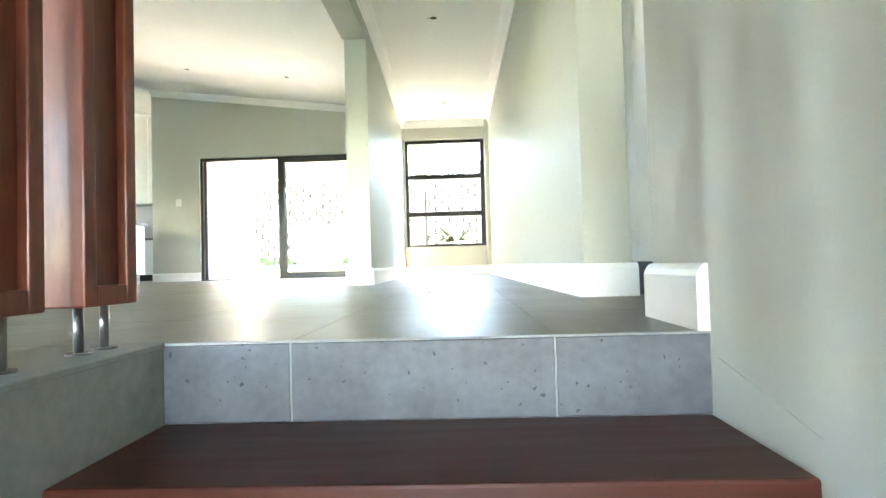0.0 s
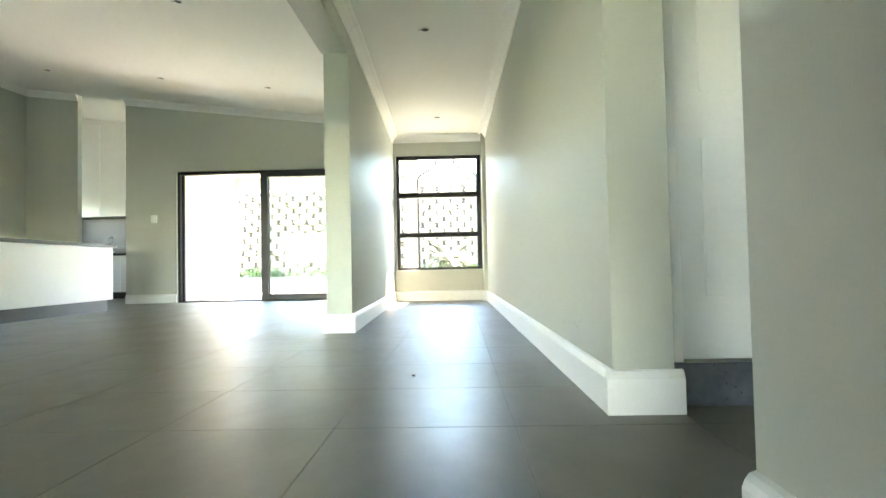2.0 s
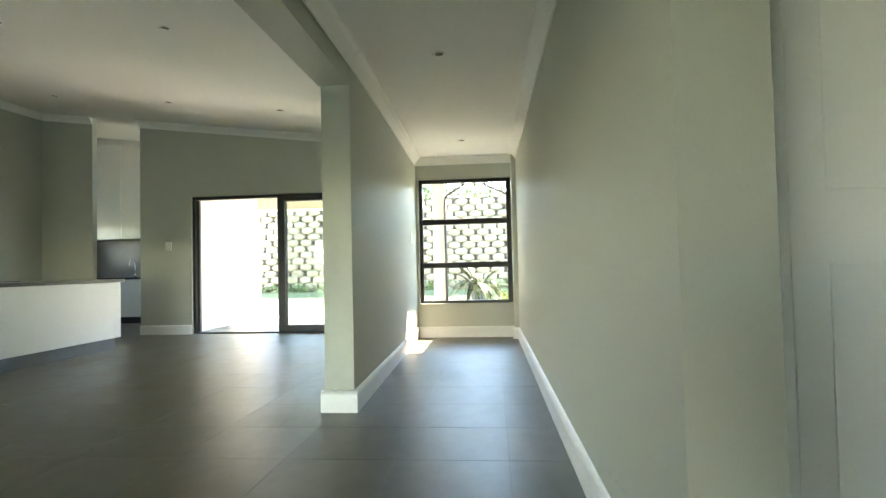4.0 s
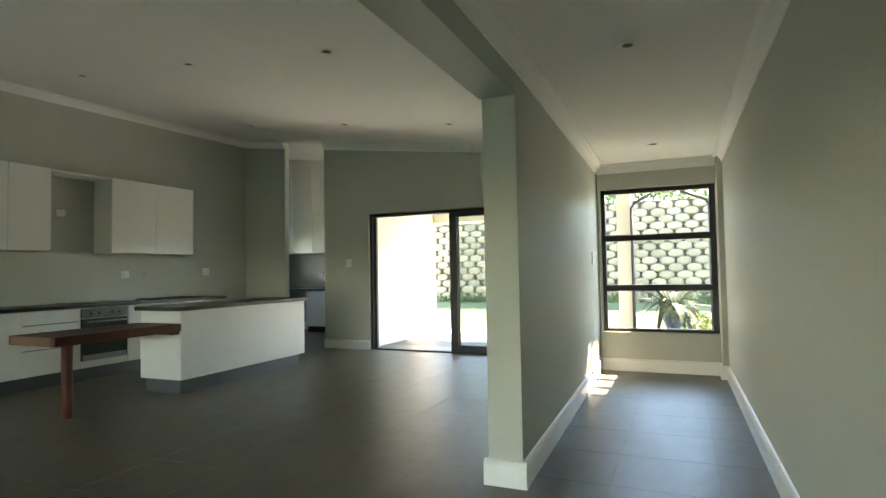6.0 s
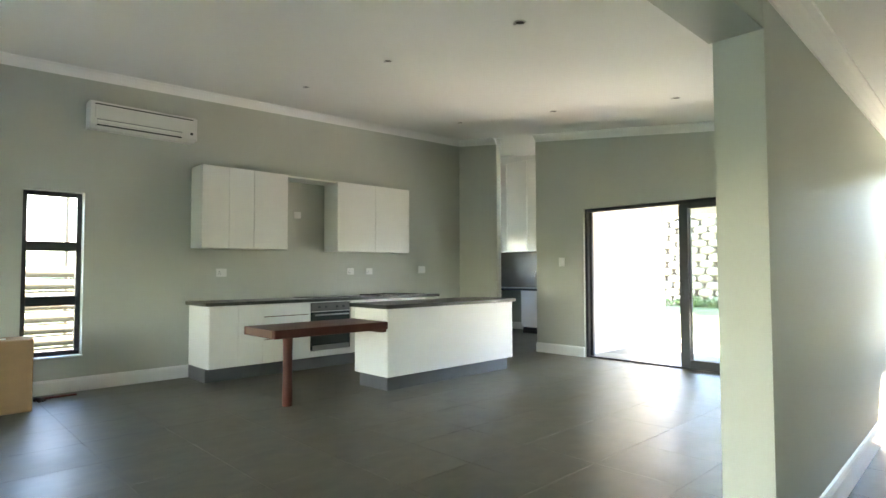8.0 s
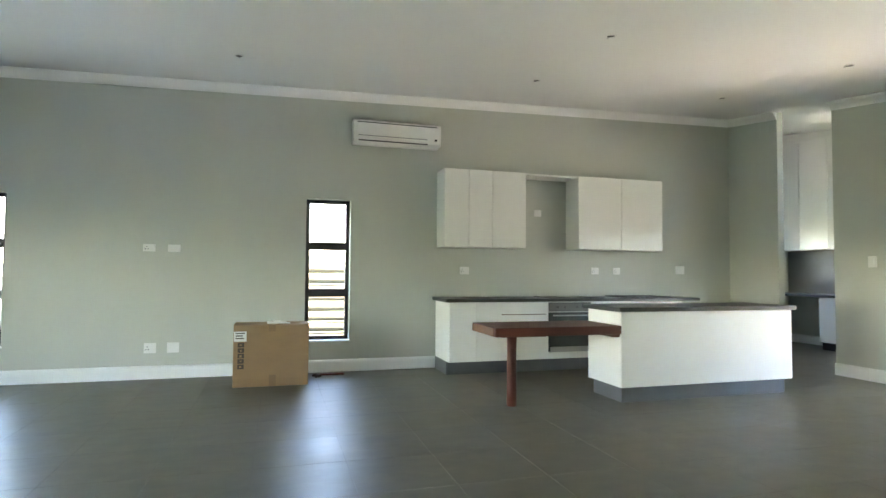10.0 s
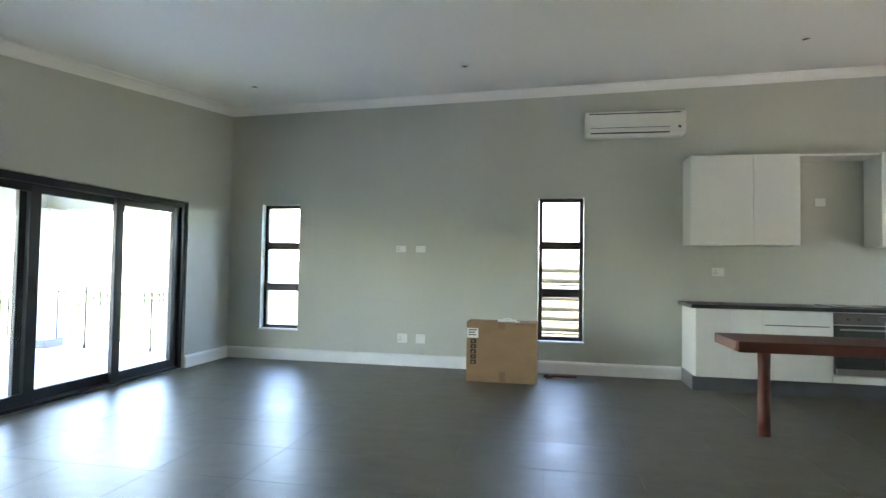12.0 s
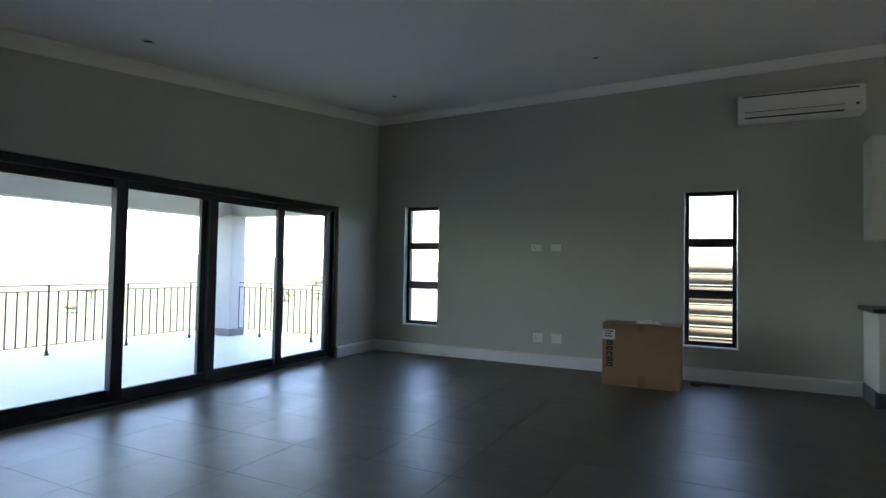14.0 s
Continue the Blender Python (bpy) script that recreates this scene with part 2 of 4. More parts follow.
def wall(name, axis, inner, outer, u0, u1, z0, z1, holes, mat, label):
    """A wall with real openings: axis 'x' stands at x = inner..outer and runs along y; holes are (u0, u1, z0, z1)."""
    us = sorted({u0, u1, *[h[0] for h in holes], *[h[1] for h in holes]})
    zs = sorted({z0, z1, *[h[2] for h in holes], *[h[3] for h in holes]})
    solid = {}
    for i in range(len(us) - 1):
        for j in range(len(zs) - 1):
            uc, zc = (us[i] + us[i + 1]) / 2, (zs[j] + zs[j + 1]) / 2
            solid[i, j] = not any(h[0] < uc < h[1] and h[2] < zc < h[3] for h in holes)
    bm = bmesh.new()
    cache = {}

    def vert(u, w, z):
        key = (u, w, z)
        if key not in cache:
            cache[key] = bm.verts.new((w, u, z) if axis == "x" else (u, w, z))
        return cache[key]

    def quad(*c):
        bm.faces.new([vert(*p) for p in c])

    for (i, j), s in solid.items():
        if not s:
            continue
        a, b, c, d = us[i], us[i + 1], zs[j], zs[j + 1]
        for w in (inner, outer):
            quad((a, w, c), (b, w, c), (b, w, d), (a, w, d))
        if not solid.get((i - 1, j)):
            quad((a, inner, c), (a, outer, c), (a, outer, d), (a, inner, d))
        if not solid.get((i + 1, j)):
            quad((b, inner, c), (b, outer, c), (b, outer, d), (b, inner, d))
        if not solid.get((i, j - 1)):
            quad((a, inner, c), (b, inner, c), (b, outer, c), (a, outer, c))
        if not solid.get((i, j + 1)):
            quad((a, inner, d), (b, inner, d), (b, outer, d), (a, outer, d))
    return setting(name, bm, mat, label, "wall")


def moulding(name, a, b, normal, profile, label, category, mat=TRIM):
    """A profile (out, up) drawn from a to b along a wall; normal points into the room."""
    bm = bmesh.new()
    nx, ny = normal
    rows = []
    for p in (a, b):
        rows.append([bm.verts.new((p[0] + nx * o, p[1] + ny * o, p[2] + h)) for o, h in profile])
    k = len(profile)
    for i in range(k):
        bm.faces.new((rows[0][i], rows[0][(i + 1) % k], rows[1][(i + 1) % k], rows[1][i]))
    bm.faces.new(rows[0])
    bm.faces.new(rows[1][::-1])
    return setting(name, bm, mat, label, category)


SKIRT = [(0, 0), (0.026, 0), (0.026, 0.118), (0.020, 0.132), (0.012, 0.142), (0, 0.146)]
CORNICE = [(0, -0.105), (0.012, -0.105), (0.016, -0.088), (0.03, -0.062), (0.058, -0.03), (0.085, -0.014), (0.088, 0.004), (0, 0.004)]


def skirting(a, b, normal):
    return moulding("baseboard", (*a, 0), (*b, 0), normal, SKIRT, "white painted skirting board with rounded top", "skirting")


def lid(x, y):
    """Height of the pitched living room ceiling."""
    return 2.87 - 0.118 * x + 0.025 * (y - 9.58)


def cornice(a, b, normal, height=None):
    za = height if height else lid(*a)
    zb = height if height else lid(*b)
    return moulding("trim", (*a, za), (*b, zb), normal, CORNICE, "white coved plaster cornice", "cornice", CEIL)


# ---- the plan ----
KX = -6.05       # kitchen wall
BY = -0.80       # wall with the wide sliding doors
FY = 9.58        # far wall with the sliding door
EY = 8.85        # corridor end wall
RX = 1.59        # corridor wall, at its near end
SX0, SX1 = 0.385, 1.58   # stair flight
STEP_Y = 1.12
RISE = 0.176
LOBBY = -6 * RISE
HALL = 2.47      # corridor ceiling

wall("wall_kitchen", "x", KX, KX - 0.25, BY, FY, -1.9, 4.1, [(-0.335, 0.2, 0.395, 2.03), (3.285, 3.82, 0.375, 2.10)], WALL, "sage grey painted wall behind the kitchen with two slim windows")
wall("wall_terrace", "y", BY, BY - 0.25, KX - 0.25, SX0 - 0.25, -1.9, 3.9, [(-5.155, -0.30, 0.0, 1.955)], WALL, "sage grey wall over the wide sliding doors")
wall("wall_far", "y", FY, FY + 0.25, -4.375, -0.096, -1.9, 4.1, [(-3.53, -0.5, 0.0, 2.153)], WALL, "sage grey end wall with a sliding patio door")
wall("wall_nib", "y", FY, FY + 0.1, -7.55, -5.18, -1.9, 4.1, [], WALL, "short sage grey wall beside the scullery opening")
left_wall = wall("wall_corridor_left", "x", 0.235, 0.035, 4.9, EY + 0.22, -0.3, 3.5, [], WALL, "sage grey wall between living room and corridor")
wall("wall_patio_corner", "x", 0.1, -0.095, EY + 0.222, FY + 0.25, -0.3, 3.5, [], PLASTER, "white plastered outer corner wall")
right_wall = wall("wall_corridor_right", "x", RX, RX + 0.205, 2.393, EY + 0.25, -0.3, 3.5, [], WALL, "long sage grey corridor wall")
wall("wall_corridor_end", "y", EY, EY + 0.22, 0.14, RX - 0.09, -0.3, 3.5, [(0.168, 1.445, 0.458, 2.175)], WALL, "sage grey corridor end wall with a large window")
wall("wall_stair_right", "x", SX1, SX1 + 0.25, -3.3, 1.462, -1.9, 3.5, [], WALL, "grey painted wall along the stairs")
wall("wall_lobby_left", "x", SX0 - 0.25, SX0, -3.3, BY, -1.9, 3.5, [], WALL, "plain painted wall of the entrance lobby")
wall("wall_lobby_end", "y", -3.3, -3.55, SX0 - 0.25, SX1 + 0.25, -1.9, 3.5, [(0.4, 1.5, LOBBY, 1.05)], WALL, "plain painted wall around the entrance opening")
setting("wall_pier", made(1.448, 1.51, 8.62, EY, 0, 2.5), WALL, "narrow painted pier beside the corridor window", "wall")
# side recess with a raised door
wall("wall_recess_back", "y", 2.49, 2.74, RX + 0.207, 3.4, -0.3, 3.5, [(1.815, 2.675, 0.148, 2.25)], WALL, "painted recess wall around a door")
wall("wall_recess_side", "x", 3.15, 3.4, 0.6, 2.488, -0.3, 3.5, [], WALL, "plain painted side wall of the recess")
# Slit out of view, added and sized for the daylight reaching the recess.
wall("wall_recess_front", "y", 0.85, 0.6, SX1 + 0.25, 3.15, -0.3, 3.5, [(2.2, 2.32, 0.1, 2.1)], WALL, "unseen painted recess wall with a tall slit added for daylight")
# scullery; its two wall openings are unseen, added to let daylight in
wall("wall_scullery_back", "y", 12.1, 12.35, -7.3, -3.6, -0.3, 4.3, [], WALL, "painted scullery wall")
wall("wall_scullery_left", "x", -7.3, -7.55, FY + 0.1, 12.35, -0.3, 4.3, [(10.1, 10.9, 1.25, 2.05)], WALL, "painted scullery end wall with an unseen opening added for daylight")
wall("wall_scullery_side", "x", -3.85, -3.6, FY + 0.25, 12.1, -0.3, 4.1, [(10.7, 11.2, 2.65, 3.25)], PLASTER, "white plastered wall beside the patio")

# beam over the open side of the corridor
setting("beam", made(0.02, 0.233, BY, 4.898, 2.224, 3.2), WALL, "painted beam resting on the wall end", "beam")

# ceilings
bm = bmesh.new()
cs = [(KX, BY), (0.0, BY), (0.0, FY), (-3.85, FY), (-3.85, FY + 0.1), (KX, FY + 0.1)]
low = [bm.verts.new((x, y, lid(x, y))) for x, y in cs]
top = [bm.verts.new((x, y, lid(x, y) + 0.12)) for x, y in cs]
bm.faces.new(low)
bm.faces.new(top)
for i in range(len(cs)):
    j = (i + 1) % len(cs)
    bm.faces.new((low[i], low[j], top[j], top[i]))
setting("ceiling", bm, CEIL, "white pitched plasterboard ceiling", "ceiling")
bm = made(-7.3, -3.85, FY + 0.1, 12.1, 0, 0.12)
for v in bm.verts:
    v.co.z += lid(v.co.x, v.co.y)
setting("ceiling_scullery", bm, CEIL, "white pitched scullery ceiling", "ceiling")
setting("ceiling_corridor", made(0.1, 3.4, -3.3, EY, HALL, HALL + 0.12), CEIL, "flat white corridor ceiling", "ceiling")

# floor slab; the tiles follow at the end
bm = bmesh.new()
box(bm, KX, SX0 - 0.006, BY - 0.25, STEP_Y, -0.3, -0.002)
box(bm, KX, 3.15, STEP_Y + 0.012, 12.1, -0.3, -0.002)
box(bm, -7.3, KX - 0.0005, FY + 0.1, 12.1, -0.3, -0.002)
floor = setting("floor", bm, GROUT, "polished grey porcelain tile floor", "floor")
setting("floor_lobby", made(SX0, SX1, -3.3, -0.35, LOBBY - 0.15, LOBBY), TILE, "grey tiled lobby floor", "floor")

# skirtings
skirting((KX, BY), (KX, 4.92), (1, 0))
skirting((KX, 8.25), (KX, FY), (1, 0))
skirting((KX, BY), (-5.155, BY), (0, 1))
skirting((-0.30, BY), (SX0 - 0.25, BY), (0, 1))
skirting((-4.375, FY), (-3.53, FY), (0, -1))
skirting((-0.5, FY), (-0.096, FY), (0, -1))
skirting((KX, FY), (-5.18, FY), (0, -1))
living_skirt = skirting((0.035, 4.9), (0.035, FY), (-1, 0))
left_skirt = skirting((0.235, 4.9), (0.235, EY), (1, 0))
skirting((0.009, 4.9), (0.261, 4.9), (0, -1))
right_skirt = skirting((RX, 2.393), (RX, 8.62), (-1, 0))
skirting((RX - 0.026, 2.393), (RX + 0.231, 2.393), (0, -1))
skirting((0.12, EY), (1.448, EY), (0, -1))
skirting((1.42, 8.62), (1.506, 8.62), (0, -1))
skirting((1.448, 8.62), (1.448, EY), (-1, 0))
skirting((SX1, STEP_Y - 0.008), (SX1, 1.462), (-1, 0))

# cornices
cornice((KX, BY), (KX, FY), (1, 0))
cornice((KX, BY), (0.02, BY), (0, 1))
cornice((-4.375, FY), (-0.08, FY), (0, -1))
cornice((KX, FY), (-5.18, FY), (0, -1))
left_cornice = cornice((0.235, 4.9), (0.235, EY), (1, 0), HALL)
cornice((0.233, BY), (0.233, 4.898), (1, 0), HALL)
right_cornice = cornice((RX, 2.393), (RX, EY), (-1, 0), HALL)
cornice((0.12, EY), (RX - 0.08, EY), (0, -1), HALL)


# the corridor walls are not quite square to the room
def skew(ob, y0, slope):
    for v in ob.data.vertices:
        v.co.x += slope * (v.co.y - y0)


for ob in (left_wall, living_skirt, left_skirt, left_cornice):
    skew(ob, 4.9, -0.0275)
for ob in (right_wall, right_skirt, right_cornice):
    skew(ob, 2.393, -0.0135)


# ---- stairs ----
stairs = thing("staircase", (0.98, 0.9, LOBBY), "short flight of dark wooden treads with grey tiled risers", "stairs", kind="structure")
edges = [STEP_Y, 0.80, 0.50, 0.20, -0.10, -0.40]
for k, y in enumerate(edges):
    zt = -RISE * k
    zb = -RISE * (k + 1)
    for a, b in ((SX0 + 0.002, 0.668), (0.672, 1.246), (1.25, SX1 - 0.002)):
        part("grout_joint", made(b, b + 0.002 if b > 1.5 else b + 0.004, y - 0.0088, y, max(zb, LOBBY), zt - 0.006), PALE_GROUT, stairs, "pale grout line")
        part("riser_tile", made(a, b, y - 0.010, y, max(zb, LOBBY), zt - 0.006, bevel=0.0015, seg=1), RISER, stairs)
    if k < 5:
        nxt = edges[k + 1]
        part("tread", made(SX0 + 0.002, SX1 - 0.002, nxt - 0.055, y - 0.011, zb - 0.045, zb, bevel=0.006), TREAD_WOOD, stairs, "dark red-brown polished wooden tread")
bm = bmesh.new()
for k, y in enumerate(edges):
    box(bm, SX0, SX1, y, STEP_Y + 0.01, -1.6, -RISE * k - (0.05 if k else 0.012))
part("carcass", bm, PALE_GROUT, stairs)
part("nosing_strip", made(SX0 + 0.002, SX1 - 0.002, STEP_Y - 0.012, STEP_Y + 0.003, -0.005, 0.0005, bevel=0.001, seg=1), PALE_GROUT, stairs, "thin pale edge strip")
setting("wall_stair_left", made(SX0 - 0.006, SX0, BY, STEP_Y, -1.6, -0.012), CEMENT, "bare cement side of the stair well", "wall")
setting("trim_stair_left", made(SX0 - 0.05, SX0 + 0.006, BY, STEP_Y, -0.011, 0.002, bevel=0.002, seg=1), CEMENT, "cement edge of the floor along the stair well", "trim")

bm = bmesh.new()
for (ya, za), (yb, zb) in (((1.08, -0.052), (0.93, -0.08)), ((0.925, -0.081), (0.74, -0.118))):
    q = [bm.verts.new((SX1 - 0.5 * o, y, z + 0.6 * h)) for y, z, o, h in ((ya, za, 0, -0.002), (yb, zb, 0, -0.002), (yb, zb, 0, 0.002), (ya, za, 0, 0.002), (ya, za, 0.0025, 0), (yb, zb, 0.0025, 0))]
    bm.faces.new((q[0], q[1], q[5], q[4]))
    bm.faces.new((q[4], q[5], q[2], q[3]))
setting("trim_plaster_ridge", bm, WALL, "fine raised plaster line along the stair wall", "plaster line")

# balustrade of wooden panels on steel feet
def balustrade_panel(y0):
    w, x0, x1, z0, z1 = 0.169, 0.245, 0.35, 0.095, 1.05
    t = thing("balustrade_panel", (0.295, y0 + w / 2, 0), "dark red hardwood balustrade panel on steel feet", "balustrade", "balustrade panels by the stairs")
    core = made(x0 + 0.02, x1 - 0.02, y0 + 0.02, y0 + w - 0.02, z0 + 0.03, z1 - 0.03)
    part("inner_panel", core, MAHOGANY, t)
    for ya, yb in ((y0, y0 + 0.036), (y0 + w - 0.036, y0 + w)):
        part("stile", made(x0, x1, ya, yb, z0, z1, bevel=0.004), MAHOGANY, t)
    for za, zb in ((z0, z0 + 0.04), (z1 - 0.04, z1)):
        part("rail", made(x0 + 0.001, x1 - 0.001, y0 + 0.036, y0 + w - 0.036, za, zb, bevel=0.003), MAHOGANY, t)
    for yy in (y0 + 0.062, y0 + 0.142):
        f = part("foot", tube(bmesh.new(), (0.293, yy, 0.004), (0.293, yy, z0), 0.0095, seg=14), DARK_STEEL, t, "round steel foot", True)
        part("base_disc", tube(bmesh.new(), (0.293, yy, 0.0), (0.293, yy, 0.004), 0.024, seg=18), DARK, f)
    return t


first = balustrade_panel(0.908)
for k in range(1, 7):
    copy_thing(first, pose(0.295, 0.908 + 0.0845 - 0.268 * k, 0))


# ---- windows and doors ----
def bars(name, parent, pieces, mat=ALU):
    for p in pieces:
        part(name, made(*p, bevel=0.004, seg=1), mat, parent)


def pane(parent, *b):
    p = part("pane", made(*b), GLASS, parent, "clear glass pane")
    p.visible_shadow = False
    return p


def slim_window(name, y0, y1, z0, z1):
    """Three-light window set in the kitchen wall."""
    w = thing(name, (KX - 0.13, (y0 + y1) / 2, z0), "slim upright three-pane window in a charcoal aluminium frame", "window", "slim kitchen wall windows", "structure")
    x0, x1, f = KX - 0.15, KX - 0.09, 0.05
    g = 0.004
    bars("window_frame", w, [(x0, x1, y0 + g, y0 + f, z0 + g, z1 - g), (x0, x1, y1 - f, y1 - g, z0 + g, z1 - g),
                             (x0, x1, y0 + f, y1 - f, z0 + g, z0 + f), (x0, x1, y0 + f, y1 - f, z1 - f, z1 - g)])
    h = (z1 - z0) / 3
    for k in (1, 2):
        bars("transom", w, [(x0 - 0.004, x1 + 0.006, y0 + f, y1 - f, z0 + k * h - 0.05, z0 + k * h + 0.05)])
    for k in range(3):
        pane(w, KX - 0.124, KX - 0.118, y0 + f, y1 - f, z0 + k * h + 0.045, z0 + (k + 1) * h - 0.045)
    part("window_sill", made(KX - 0.09, KX + 0.012, y0 - 0.012, y1 + 0.012, z0 - 0.014, z0 + 0.004, bevel=0.003), TRIM, w, "white painted sill")
    return w


slim_window("window_1", -0.335, 0.2, 0.395, 2.03)
slim_window("window_2", 3.285, 3.82, 0.375, 2.10)

# corridor window
w3 = thing("window_3", (0.81, EY + 0.1, 0.458), "large three-light corridor window in a charcoal aluminium frame", "window", kind="structure")
ya, yb = EY + 0.05, EY + 0.12
bars("window_frame", w3, [(0.172, 0.218, ya, yb, 0.462, 2.171), (1.375, 1.441, ya, yb, 0.462, 2.171), (0.218, 1.375, ya, yb, 0.462, 0.498), (0.218, 1.375, ya, yb, 2.12, 2.171)])
bars("transom", w3, [(0.218, 1.375, ya - 0.004, yb, 0.945, 1.02), (0.218, 1.375, ya - 0.004, yb, 1.545, 1.62)])
for za, zb in ((0.498, 0.945), (1.02, 1.545), (1.62, 2.12)):
    pane(w3, 0.218, 1.375, EY + 0.082, EY + 0.088, za, zb)

# far sliding door, its left leaf pushed behind the right one
d1 = thing("door_1", (-2.0, FY + 0.1, 0), "half-open charcoal aluminium sliding patio door", "sliding door", kind="structure")
ya, yb = FY + 0.03, FY + 0.15
bars("door_frame", d1, [(-3.526, -3.485, ya, yb, 0.004, 2.149), (-0.55, -0.504, ya, yb, 0.004, 2.149), (-3.485, -0.55, ya, yb, 2.1, 2.149), (-3.485, -0.55, ya, yb, 0.002, 0.022)])
part("slim_stile", made(-3.475, -3.43, FY + 0.07, FY + 0.12, 0.022, 2.1, bevel=0.003), ALU, d1)


def leaf(parent, x0, x1, y0, y1, z0, z1, stile, bottom, top):
    p = part("leaf", made(x0, x0 + stile, y0, y1, z0, z1, bevel=0.004, seg=1), ALU, parent)
    bars("stile", p, [(x1 - stile, x1, y0, y1, z0, z1)])
    bars("rail", p, [(x0 + stile, x1 - stile, y0, y1, z0, z0 + bottom), (x0 + stile, x1 - stile, y0, y1, z1 - top, z1)])
    ym = (y0 + y1) / 2
    pane(p, x0 + stile, x1 - stile, ym - 0.003, ym + 0.003, z0 + bottom, z1 - top)
    return p


leaf(d1, -2.15, -0.56, FY + 0.035, FY + 0.08, 0.022, 2.1, 0.115, 0.095, 0.06)
leaf(d1, -2.11, -0.56, FY + 0.09, FY + 0.135, 0.022, 2.1, 0.085, 0.095, 0.06)
part("lock", made(-2.13, -2.1, FY + 0.012, FY + 0.034, 0.93, 1.09, bevel=0.004), DARK, d1, "small dark lock handle")

# wide sliding doors
d2 = thing("door_2", (-3.0, BY - 0.1, 0), "wide run of closed charcoal aluminium sliding doors", "sliding door", kind="structure")
ya, yb = BY - 0.19, BY - 0.03
bars("door_frame", d2, [(-5.151, -5.09, ya, yb, 0.004, 1.951), (-0.365, -0.304, ya, yb, 0.004, 1.951), (-5.09, -0.365, ya, yb, 1.885, 1.951), (-5.09, -0.365, ya, yb, 0.002, 0.03)])
for k, (a, b) in enumerate(((-5.09, -4.11), (-4.27, -3.10), (-3.256, -2.19), (-2.31, -1.2), (-1.32, -0.365))):
    o = 0.055 * (k % 2)
    leaf(d2, a, b, BY - 0.115 - o + 0.005, BY - 0.065 - o, 0.03, 1.885, 0.105, 0.095, 0.07)
part("lock", made(-3.235, -3.21, BY - 0.064, BY - 0.045, 0.95, 1.12, bevel=0.004), DARK, d2, "small dark lock handle")

# door in the recess, one step up
d3 = thing("door_3", (2.245, 2.49, 0.148), "closed white panelled door above one tiled step", "door", kind="structure")
part("door_panel", made(1.865, 2.625, 2.515, 2.56, 0.156, 2.2, bevel=0.003), TRIM, d3)
part("door_frame", made(1.819, 1.86, 2.475, 2.61, 0.152, 2.246, bevel=0.003), TRIM, d3)
part("door_frame", made(2.63, 2.671, 2.475, 2.61, 0.152, 2.246, bevel=0.003), TRIM, d3)
part("door_frame", made(1.86, 2.63, 2.475, 2.61, 2.203, 2.246, bevel=0.003), TRIM, d3)
for za, zb in ((0.38, 0.95), (1.12, 2.05)):
    part("raised_panel", made(1.96, 2.53, 2.5125, 2.516, za, zb, bevel=0.002), TRIM, d3)
# Plate out of view, added to block daylight leaking under the door.
setting("wall_leak_stop", made(1.85, 2.75, 2.63, 2.65, 0.1, 2.3), TRIM, "unseen plate added to stop light behind the door", "wall")
setting("trim_step", made(RX + 0.209, 3.15, 2.476, 2.489, 0.0, 0.148, bevel=0.002, seg=1), RISER, "grey tiled riser under the door", "riser")


# ---- kitchen ----
def handleless_front(parent, name, x, y0, y1, z0, z1):
    return part(name, made(x, x + 0.018, y0 + 0.0015, y1 - 0.0015, z0 + 0.0015, z1 - 0.0015, bevel=0.0015, seg=1), CABINET, parent)


def base_cabinet(y0, y1, fronts, label):
    c = thing("base_cabinet", (-5.75, (y0 + y1) / 2, 0), label, "cabinet", "kitchen base cabinets")
    part("body", made(KX + 0.004, -5.452, y0 + 0.001, y1 - 0.001, 0.15, 0.858), CABINET, c)
    part("plinth", made(KX + 0.05, -5.50, y0, y1, 0.0, 0.15), KICK, c, "grey recessed plinth")
    for f in fronts:
        handleless_front(c, "drawer_front" if len(fronts) > 2 else "door", -5.45, *f)
    return c


base_cabinet(4.92, 5.56, [(4.92, 5.255, 0.155, 0.85), (5.255, 5.56, 0.155, 0.85)], "white two-door base cabinet on a grey plinth")
drawers = base_cabinet(5.56, 6.2, [(5.56, 6.2, 0.155, 0.43), (5.56, 6.2, 0.435, 0.70), (5.56, 6.2, 0.712, 0.85)], "white three-drawer base cabinet on a grey plinth")
for z in (0.4325, 0.706):
    part("edge_strip", made(-5.449, -5.4335, 5.585, 6.175, z - 0.004, z + 0.004), END_GRAIN, drawers, "thin tan drawer edge")
base_cabinet(6.2, 6.82, [(6.2, 6.82, 0.155, 0.225)], "white oven housing cabinet on a grey plinth")
base_cabinet(6.82, 7.5, [(6.82, 7.5, 0.155, 0.85)], "white one-door base cabinet on a grey plinth")
base_cabinet(7.5, 8.2, [(7.5, 7.85, 0.155, 0.85), (7.85, 8.2, 0.155, 0.85)], "white two-door sink cabinet on a grey plinth")
setting("trim_plinth_end", made(KX + 0.05, -5.5, 4.905, 4.919, 0, 0.15), KICK, "grey plinth end board", "plinth")

wt = thing("worktop", (-5.74, 6.6, 0.86), "long dark granite worktop along the wall", "worktop")
part("slab", made(KX + 0.004, -5.41, 4.875, 8.47, 0.86, 0.9, bevel=0.004), GRANITE, wt)
oven = thing("oven", (-5.6, 6.51, 0.23), "built-in oven with steel control strip and black glass door", "oven")
part("control_panel", made(-5.45, -5.428, 6.215, 6.805, 0.735, 0.85, bevel=0.003), DARK_STEEL, oven, "dark brushed steel control strip")
part("door", made(-5.45, -5.424, 6.215, 6.805, 0.235, 0.728, bevel=0.004), BLACK_GLASS, oven, "black glass oven door")
